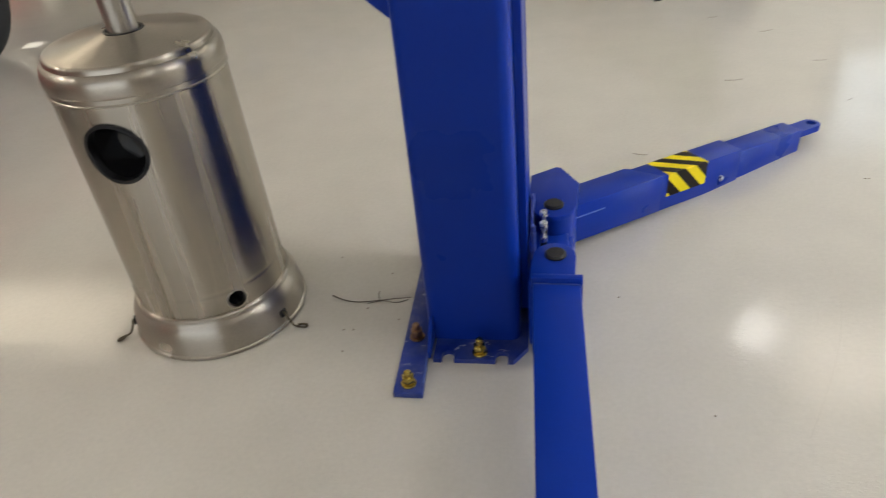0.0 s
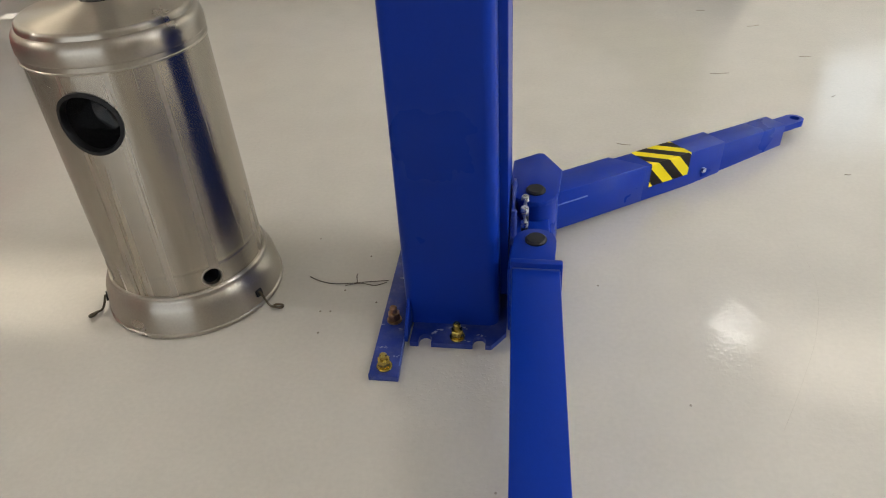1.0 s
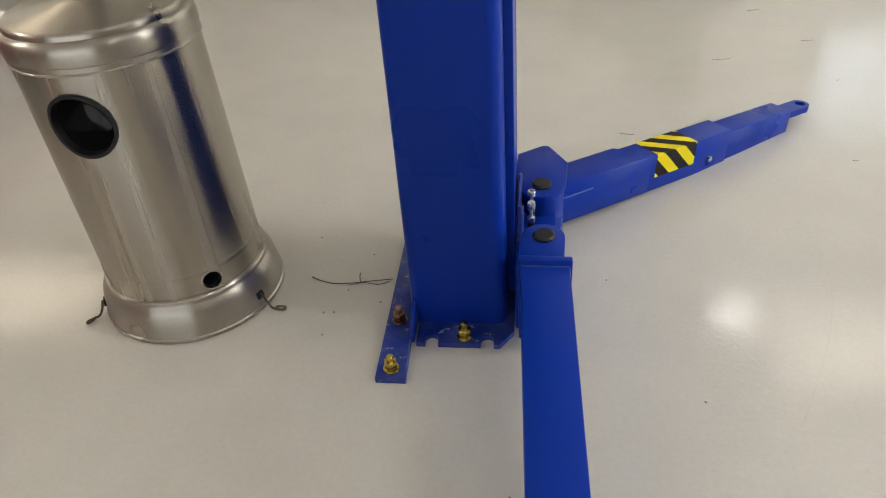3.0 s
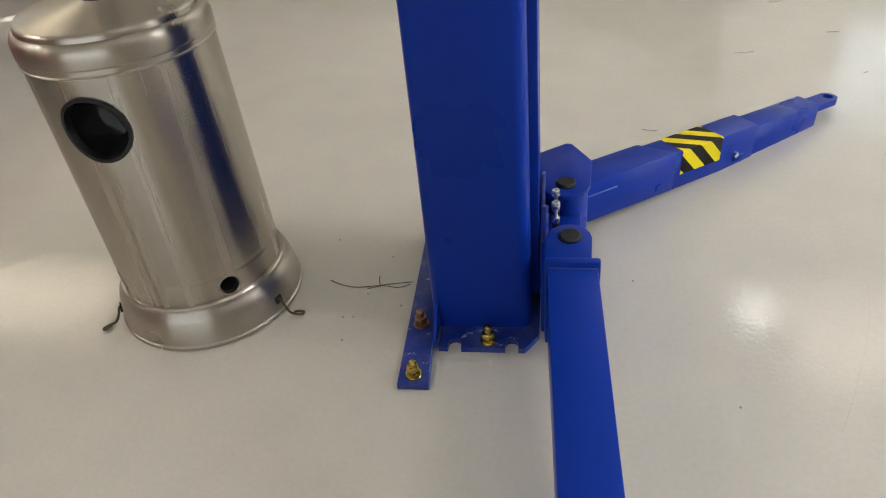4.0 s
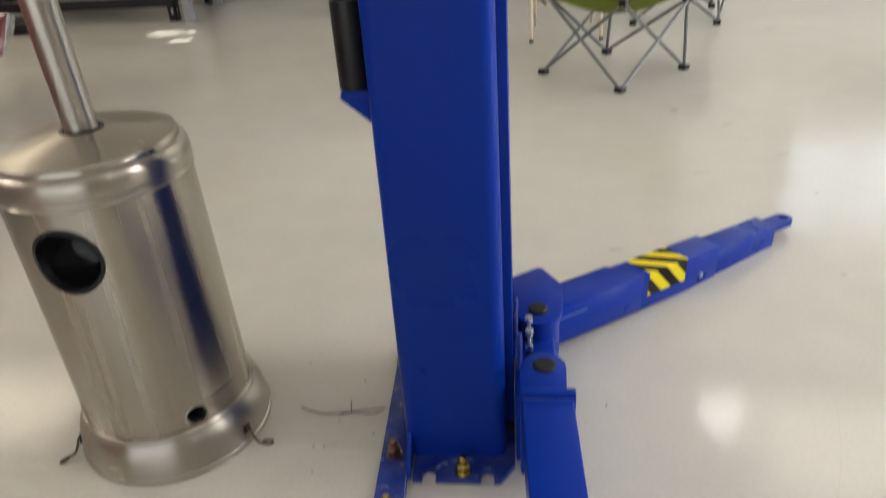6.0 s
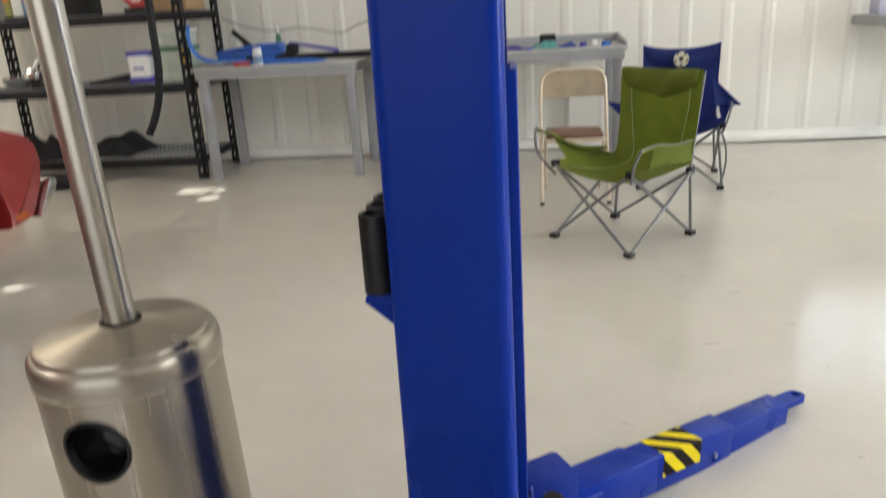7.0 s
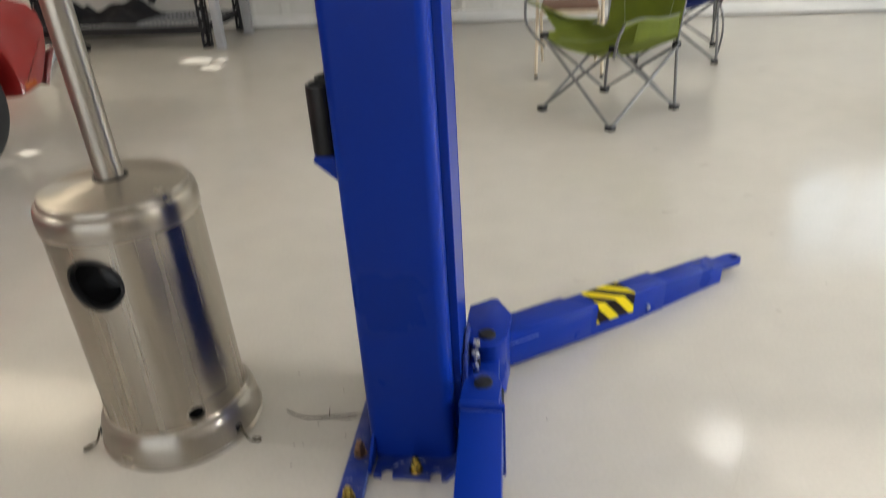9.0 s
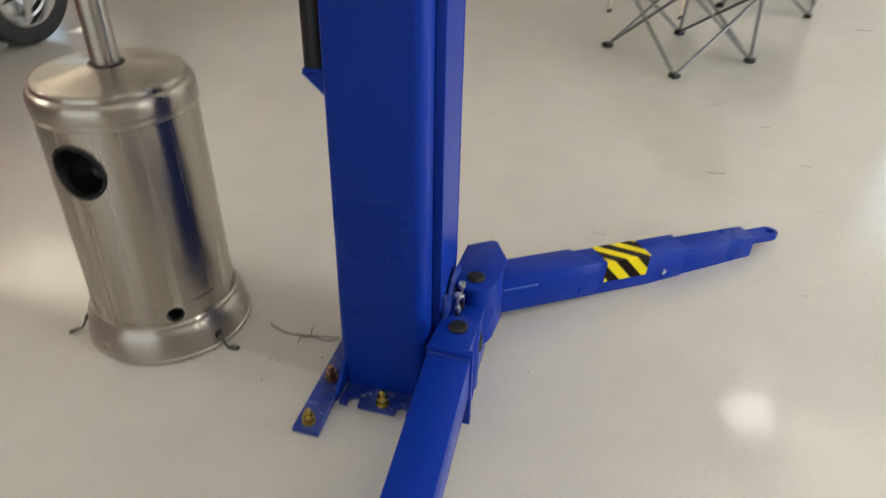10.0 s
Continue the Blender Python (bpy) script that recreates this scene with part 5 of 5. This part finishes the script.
carton(-4.795, 0.07, 0.235, OLIVE, ORANGE, "olive carton with an orange top band")
carton(-4.720, 0.10, 0.245, WHITE_P, None, "plain white carton in a row of cartons")
carton(-4.615, 0.055, 0.235, SLATE, REDP, "slate blue carton with a red top band")
carton(-4.555, 0.11, 0.240, WHITE_P, CREAM, "white carton with a cream band")
single("flat_case", box(nb(), -4.80, -4.50, 6.75, 6.92, D3 + 0.276, D3 + 0.345, 0.012), BLACK, (-4.65, 6.83, D3 + 0.276), "flat black case lying on the cartons", "case")
single("storage_crate", box(nb(), -5.10, -4.83, 6.84, 7.22, D3, D3 + 0.375, 0.015), GREYCRATE, (-5.05, 7.0, D3), "tall grey storage crate on the upper shelf", "crate")
single("brown_tray", box(nb(), -5.12, -4.80, 6.82, 7.24, D3 + 0.376, D3 + 0.41, 0.012), RUST, (-5.05, 7.0, D3 + 0.376), "dull red-brown tray lying on a grey crate", "tray")

jug = single("jug", box(nb(), -3.71, -3.505, 6.74, 6.92, D2, D2 + 0.285, 0.022, seg=3), WHITE_P, (-3.6, 6.83, D2), "white jug with violet blue bands on the middle shelf", "jug")
for z0, z1 in ((0.006, 0.070), (0.245, 0.288)):
    part("label_band", box(nb(), -3.724, -3.496, 6.736, 6.924, D2 + z0, D2 + z1, 0.018, seg=3), PURPLE, jug, "violet blue band")
part("print", box(nb(), -3.66, -3.56, 6.735, 6.739, D2 + 0.13, D2 + 0.15, 0.0), PURPLE, jug)
for k in range(3):
    tub = single("plastic_tub", box(nb(), -3.44 + 0.008 * k, -3.14, 6.78, 7.02, D2 + 0.155 * k, D2 + 0.155 * k + 0.118, 0.016, seg=3), MINT, (-3.3, 6.9, D2 + 0.155 * k),
                 "pale green plastic tub in a stack on the shelf", "tub", "stack of plastic tubs")
    part("lid", box(nb(), -3.45 + 0.008 * k, -3.13, 6.77, 7.03, D2 + 0.155 * k + 0.119, D2 + 0.155 * k + 0.154, 0.008), (MINT, DKGREEN, WHITE_P)[k], tub)
part("label_band", box(nb(), -3.20, -3.135, 6.762, 6.770, D2 + 0.165, D2 + 0.29, 0.003), YELLOW, tub, "yellow label")
bm = nb()
prism(bm, [(-4.10, 0.0), (-3.55, 0.02), (-3.52, 0.07), (-3.72, 0.085), (-3.95, 0.05), (-4.10, 0.03)], 6.95, 7.03, 0.006, m=Matrix(((1, 0, 0, -0.15), (0, 0, 1, 0), (0, 1, 0, D2), (0, 0, 0, 1))))
single("pry_tool", bm, BLACK, (-4.0, 7.0, D2), "black angular tool lying on the middle shelf", "tool")
eng = thing("engine_part", (-4.62, 6.85, D2), "dark engine part with a bright chrome cover", "engine part")
part("block", box(nb(), -4.72, -4.44, 6.76, 6.98, D2, D2 + 0.13, 0.02), BLACK, eng)
bm = nb()
lathe(bm, [(0.0, D2 + 0.19), (0.06, D2 + 0.185), (0.085, D2 + 0.155), (0.085, D2 + 0.10), (0.0, D2 + 0.10)], -4.68, 6.78, 24)
tube(bm, bend([(-4.66, 6.80, D2 + 0.17), (-4.60, 6.79, D2 + 0.26), (-4.52, 6.80, D2 + 0.29)], 5), 0.03, 12)
part("cover", bm, CHROME, eng, "bright chrome cover")
part("filter", lathe(nb(), [(0.0, D2 + 0.12), (0.055, D2 + 0.12), (0.055, D2 + 0.24), (0.0, D2 + 0.245)], -4.50, 6.86, 20), BLACK, eng)
def bowl_at(u, v):
    a, r = 2 * math.pi * u, 0.03 + 0.10 * math.sin(v * math.pi / 2)
    return Vector((-4.90 + r * math.cos(a), 6.85 + r * math.sin(a), D2 + 0.006 + 0.10 * (1 - math.cos(v * math.pi / 2))))


single("steel_bowl", sheet(nb(), bowl_at, 28, 8, 0.004), GREY, (-4.9, 6.85, D2), "grey steel bowl on the middle shelf", "bowl", smooth=80)
single("shop_rag", sheet(nb(), lambda u, v: Vector((-4.97 + 0.16 * u, 6.80 + 0.12 * v, D2 + 0.085 + 0.05 * math.sin(5 * u + 2 * v) * math.sin(3 * v))), 14, 10, 0.005), RUST, (-4.9, 6.85, D2 + 0.05), "brown rag lying in the steel bowl", "rag", smooth=80)
crumple("tarpaulin", -4.72, -3.85, 6.78, 7.4, D1, 0.15, CLOTH, "black crumpled cover lying on the bottom shelf", "cover", 21)
crumple("dust_sheet", -5.08, -4.5, 6.72, 7.4, D1, 0.20, CLOTH, "black dust sheet heaped on the bottom shelf", "sheet", 22)
bag = thing("duffel_bag", (-4.45, 6.45, 0), "black bag lying on the floor before the shelf", "bag")
part("body", sheet(nb(), lambda u, v: Vector((-4.80 + 0.62 * u, 6.42 + 0.11 * math.cos(2 * math.pi * v) * math.sin(math.pi * min(1, 0.06 + u * 0.9)) ** 0.4,
     0.075 + 0.07 * math.sin(2 * math.pi * v) * math.sin(math.pi * min(1, 0.06 + u * 0.9)) ** 0.4 + 0.004)), 18, 18), CLOTH, bag, smooth=80)
single("bin", box(nb(), -5.45, -5.0, 6.30, 6.6, 0.0, 0.55, 0.02), REDP, (-5.2, 6.45, 0), "dark red plastic bin on the floor by the shelf", "bin")
single("plastic_sack", box(nb(), -5.44, -5.02, 6.31, 6.59, 0.551, 0.70, 0.03), WHITE_P, (-5.2, 6.45, 0.55), "pale plastic bag standing in the red bin", "bag")

# ---- hanging exhaust hose ----
single("exhaust_hose", tube(nb(), bend([(-3.17, 6.30, TOP), (-3.16, 6.30, 3.0), (-3.17, 6.30, 1.91), (-3.185, 6.30, 1.35), (-3.19, 6.30, 1.05), (-3.235, 6.30, 0.80), (-3.305, 6.30, 0.62), (-3.38, 6.30, 0.49)], 8), 0.032, 16),
       BLACK_MATTE, (-3.2, 6.3, 0.49), "black rubber exhaust hose hanging from the ceiling", "hose")

# ---- the red car ----
CAR = thing("car", (-4.0, 2.0, 0), "dark red car with chrome bumper and alloy wheels", "car")
WY, RY, WR = 3.590, 0.75, 0.345
side = [(4.045, 0.308), (4.12, 0.312), (4.22, 0.326), (4.275, 0.38), (4.345, 0.48), (4.385, 0.57), (4.405, 0.66), (4.385, 0.75), (4.31, 0.825), (4.15, 0.88), (3.93, 0.91), (3.4, 0.935), (2.5, 0.945), (2.2, 0.95),
        (0.8, 0.955), (-0.5, 0.93), (-0.95, 0.88), (-1.05, 0.70), (-1.02, 0.33)]
arches = [[(y + 0.435 * math.cos(radians(a)), 0.355 + 0.435 * math.sin(radians(a))) for a in range(186, -7, -12)] for y in (RY, WY)]
low = arches[0] + arches[1]
TURN_YZ = Matrix(((0, 0, 1, 0), (1, 0, 0, 0), (0, 1, 0, 0), (0, 0, 0, 1)))


def inset(pts, d):
    """The outline drawn in by d all round."""
    out = []
    for i, p in enumerate(pts):
        a, c = Vector(pts[i - 1]), Vector(pts[(i + 1) % len(pts)])
        e, g = (Vector(p) - a).normalized(), (c - Vector(p)).normalized()
        n = Vector((-(e.y + g.y), e.x + g.x))
        n = n.normalized() if n.length > 1e-6 else Vector((-e.y, e.x))
        out.append((p[0] + n.x * d, p[1] + n.y * d))
    return out


def car_body(pts):
    t = bmesh.new()
    rows = [[t.verts.new((x, y, z)) for y, z in inset(pts, d)] for x, d in
            ((-4.86, 0.035), (-4.85, 0.015), (-4.82, 0.004), (-4.76, 0.0), (-3.15, 0.0), (-3.09, 0.004), (-3.06, 0.015), (-3.05, 0.035))]
    for a, c in zip(rows, rows[1:]):
        for k in range(len(pts)):
            j = (k + 1) % len(pts)
            t.faces.new((a[k], a[j], c[j], c[k]))
    t.faces.new(rows[0][::-1])
    t.faces.new(rows[-1])
    bmesh.ops.recalc_face_normals(t, faces=t.faces[:])
    return t


body = part("body", merge(nb(), car_body(side + low)), RED, CAR, smooth=40)
part("wheel_well", box(nb(), -4.6, -3.31, WY - 0.45, WY + 0.40, 0.24, 0.82), BLACK_MATTE, CAR)
part("side_marker", box(nb(), -3.056, -3.046, 4.06, 4.17, 0.350, 0.385, 0.003), AMBER, CAR, "dull amber side marker")
BASE = [(-4.74, -0.62), (-3.17, -0.62), (-3.17, 2.25), (-4.74, 2.25)]
ROOF = [(-4.55, 0.20), (-3.36, 0.20), (-3.36, 1.52), (-4.55, 1.52)]
t = bmesh.new()
lower, upper = [t.verts.new((x, y, 0.90)) for x, y in BASE], [t.verts.new((x, y, 1.33)) for x, y in ROOF]
for k in range(4):
    t.faces.new((lower[k], lower[(k + 1) % 4], upper[(k + 1) % 4], upper[k]))
t.faces.new(lower[::-1])
t.faces.new(upper)
bmesh.ops.bevel(t, geom=t.edges[:], offset=0.045, segments=3, affect="EDGES", profile=0.5)
cabin = part("cabin", merge(nb(), t), RED, CAR)


def window_panel(k):
    """Glass let into one side of the cabin, standing 4 mm proud."""
    c = [Vector((*BASE[k], 0.90)), Vector((*BASE[(k + 1) % 4], 0.90)), Vector((*ROOF[(k + 1) % 4], 1.33)), Vector((*ROOF[k], 1.33))]
    n = (c[1] - c[0]).cross(c[3] - c[0]).normalized()
    def at(u, v):
        return c[0].lerp(c[1], u).lerp(c[3].lerp(c[2], u), v)
    q = [at(0.09, 0.16), at(0.91, 0.16), at(0.88, 0.86), at(0.12, 0.86)]
    t = bmesh.new()
    f = [t.verts.new(p + n * 0.004) for p in q]
    g = [t.verts.new(p - n * 0.01) for p in q]
    t.faces.new(f)
    for i in range(4):
        t.faces.new((f[i], g[i], g[(i + 1) % 4], f[(i + 1) % 4]))
    part("car_window", merge(nb(), t), GLASSY, cabin, "dark car glass")


for k in range(4):
    window_panel(k)
part("bumper", box(nb(), -4.90, -3.10, 4.37, 4.45, 0.42, 0.52, 0.03, seg=4), CHROME, CAR, "bright chrome bumper")
part("bumper_end", prism(nb(), [(4.245, 0.325), (4.30, 0.352), (4.41, 0.44), (4.455, 0.500), (4.44, 0.525), (4.40, 0.535), (4.365, 0.50)], -3.10, -3.02, 0.006, m=TURN_YZ), ALLOY, CAR, "bright metal bumper end")
part("underside", box(nb(), -4.80, -3.12, -0.9, 3.9, 0.26, 0.40), BLACK_MATTE, CAR)
for y in (WY, RY):
    for x, s in ((-3.19, 1), (-4.72, -1)):
        wm = Matrix.Translation((x, y, WR)) @ Matrix.Rotation(radians(90 * s), 4, "Y")
        tyre = part("wheel", lathe(nb(), [(0.235, -0.10), (0.30, -0.112), (0.333, -0.10), (WR, -0.075), (WR, 0.075), (0.333, 0.10), (0.30, 0.112), (0.235, 0.10)], 0, 0, 48, m=wm), TYRE, CAR, "black tyre on a polished wheel")
        part("rim", lathe(nb(), [(0.238, 0.104), (0.228, 0.106), (0.215, 0.085), (0.205, 0.06), (0.19, 0.055), (0.18, 0.03), (0.06, 0.02), (0.0, 0.02)], 0, 0, 48, m=wm), ALLOY, tyre, "polished alloy rim")
        bm = nb()
        for k in range(5):
            box(bm, 0.04, 0.205, -0.026, 0.026, 0.03, 0.075, 0.01, m=wm @ Matrix.Rotation(radians(72 * k), 4, "Z"))
        lathe(bm, [(0.0, 0.095), (0.04, 0.092), (0.052, 0.07), (0.052, 0.03)], 0, 0, 24, m=wm)
        part("spokes", bm, ALLOY, tyre, "polished alloy spokes")

# ---- marks and scraps on the floor ----
single("wire_scrap", tube(nb(), bend([(-0.606, 1.688, 0.004), (-0.575, 1.672, 0.004), (-0.535, 1.664, 0.003), (-0.49, 1.668, 0.004), (-0.44, 1.678, 0.005), (-0.385, 1.690, 0.004)], 6), [0.0016 - 0.00002 * k for k in range(31)], 6), TWIG,
       (-0.5, 1.67, 0), "thin dark twig of wire lying on the floor", "wire")
single("wire_scrap", tube(nb(), bend([(-0.478, 1.712, 0.003), (-0.474, 1.690, 0.010), (-0.470, 1.676, 0.003)], 5), 0.0013, 6), TWIG, (-0.475, 1.69, 0), "thin dark twig of wire lying on the floor", "wire")


single("wire_scrap", tube(nb(), bend([(-0.50, 1.660, 0.002), (-0.46, 1.671, 0.004), (-0.42, 1.668, 0.002), (-0.39, 1.682, 0.003)], 5), 0.0010, 6), TWIG, (-0.45, 1.67, 0), "thin dark twig of wire lying on the floor", "wire")


def scuff(x, y, length, deg, w=0.0012):
    c, s = math.cos(radians(deg)) * length / 2, math.sin(radians(deg)) * length / 2
    single("floor_debris", tube(nb(), bend([(x - c, y - s, 0.0012), (x + 0.15 * s, y - 0.15 * c, 0.0014), (x + c, y + s, 0.0012)], 4), w, 5), SMUDGE, (x, y, 0), "tiny dark scrap on the floor", "debris", "scraps on the floor")


for q in ((0.678, 3.16, 0.075, 8), (0.907, 3.731, 0.06, 20), (0.27, 2.52, 0.05, -12), (0.70, 3.95, 0.04, 10), (1.05, 3.35, 0.05, 5), (1.62, 5.6, 0.10, 5), (0.95, 2.35, 0.018, 0), (1.06, 2.95, 0.02, 40)):
    scuff(*q)
for x, y in ((-0.631, 1.874), (-0.495, 1.642), (-0.538, 1.551), (-0.512, 1.553), (-0.40, 1.60), (-0.46, 1.80), (-0.036, 1.05), (-0.52, 1.47), (0.17, 1.72), (0.36, 1.32), (1.16, 2.55), (-1.25, 1.95)):
    single("floor_debris", lathe(nb(), [(0.0, 0.0), (0.0030, 0.0), (0.0026, 0.0016), (0.0, 0.003)], x, y, 7), SMUDGE, (x, y, 0), "tiny dark crumb on the floor", "debris", "scraps on the floor")
path = bend([(0.70, 2.03, 0), (0.723, 1.80, 0), (0.68, 1.593, 0), (0.607, 1.412, 0), (0.54, 1.27, 0)], 10)
bm = sheet(nb(), lambda u, v: path[min(40, round(u * 40))] + Vector((0.0010 * (v - 0.5), 0, 0.0006)), 40, 1)
single("floor_scratch", bm, SCRATCH, (0.7, 1.6, 0), "faint curved scratch on the floor", "scratch")
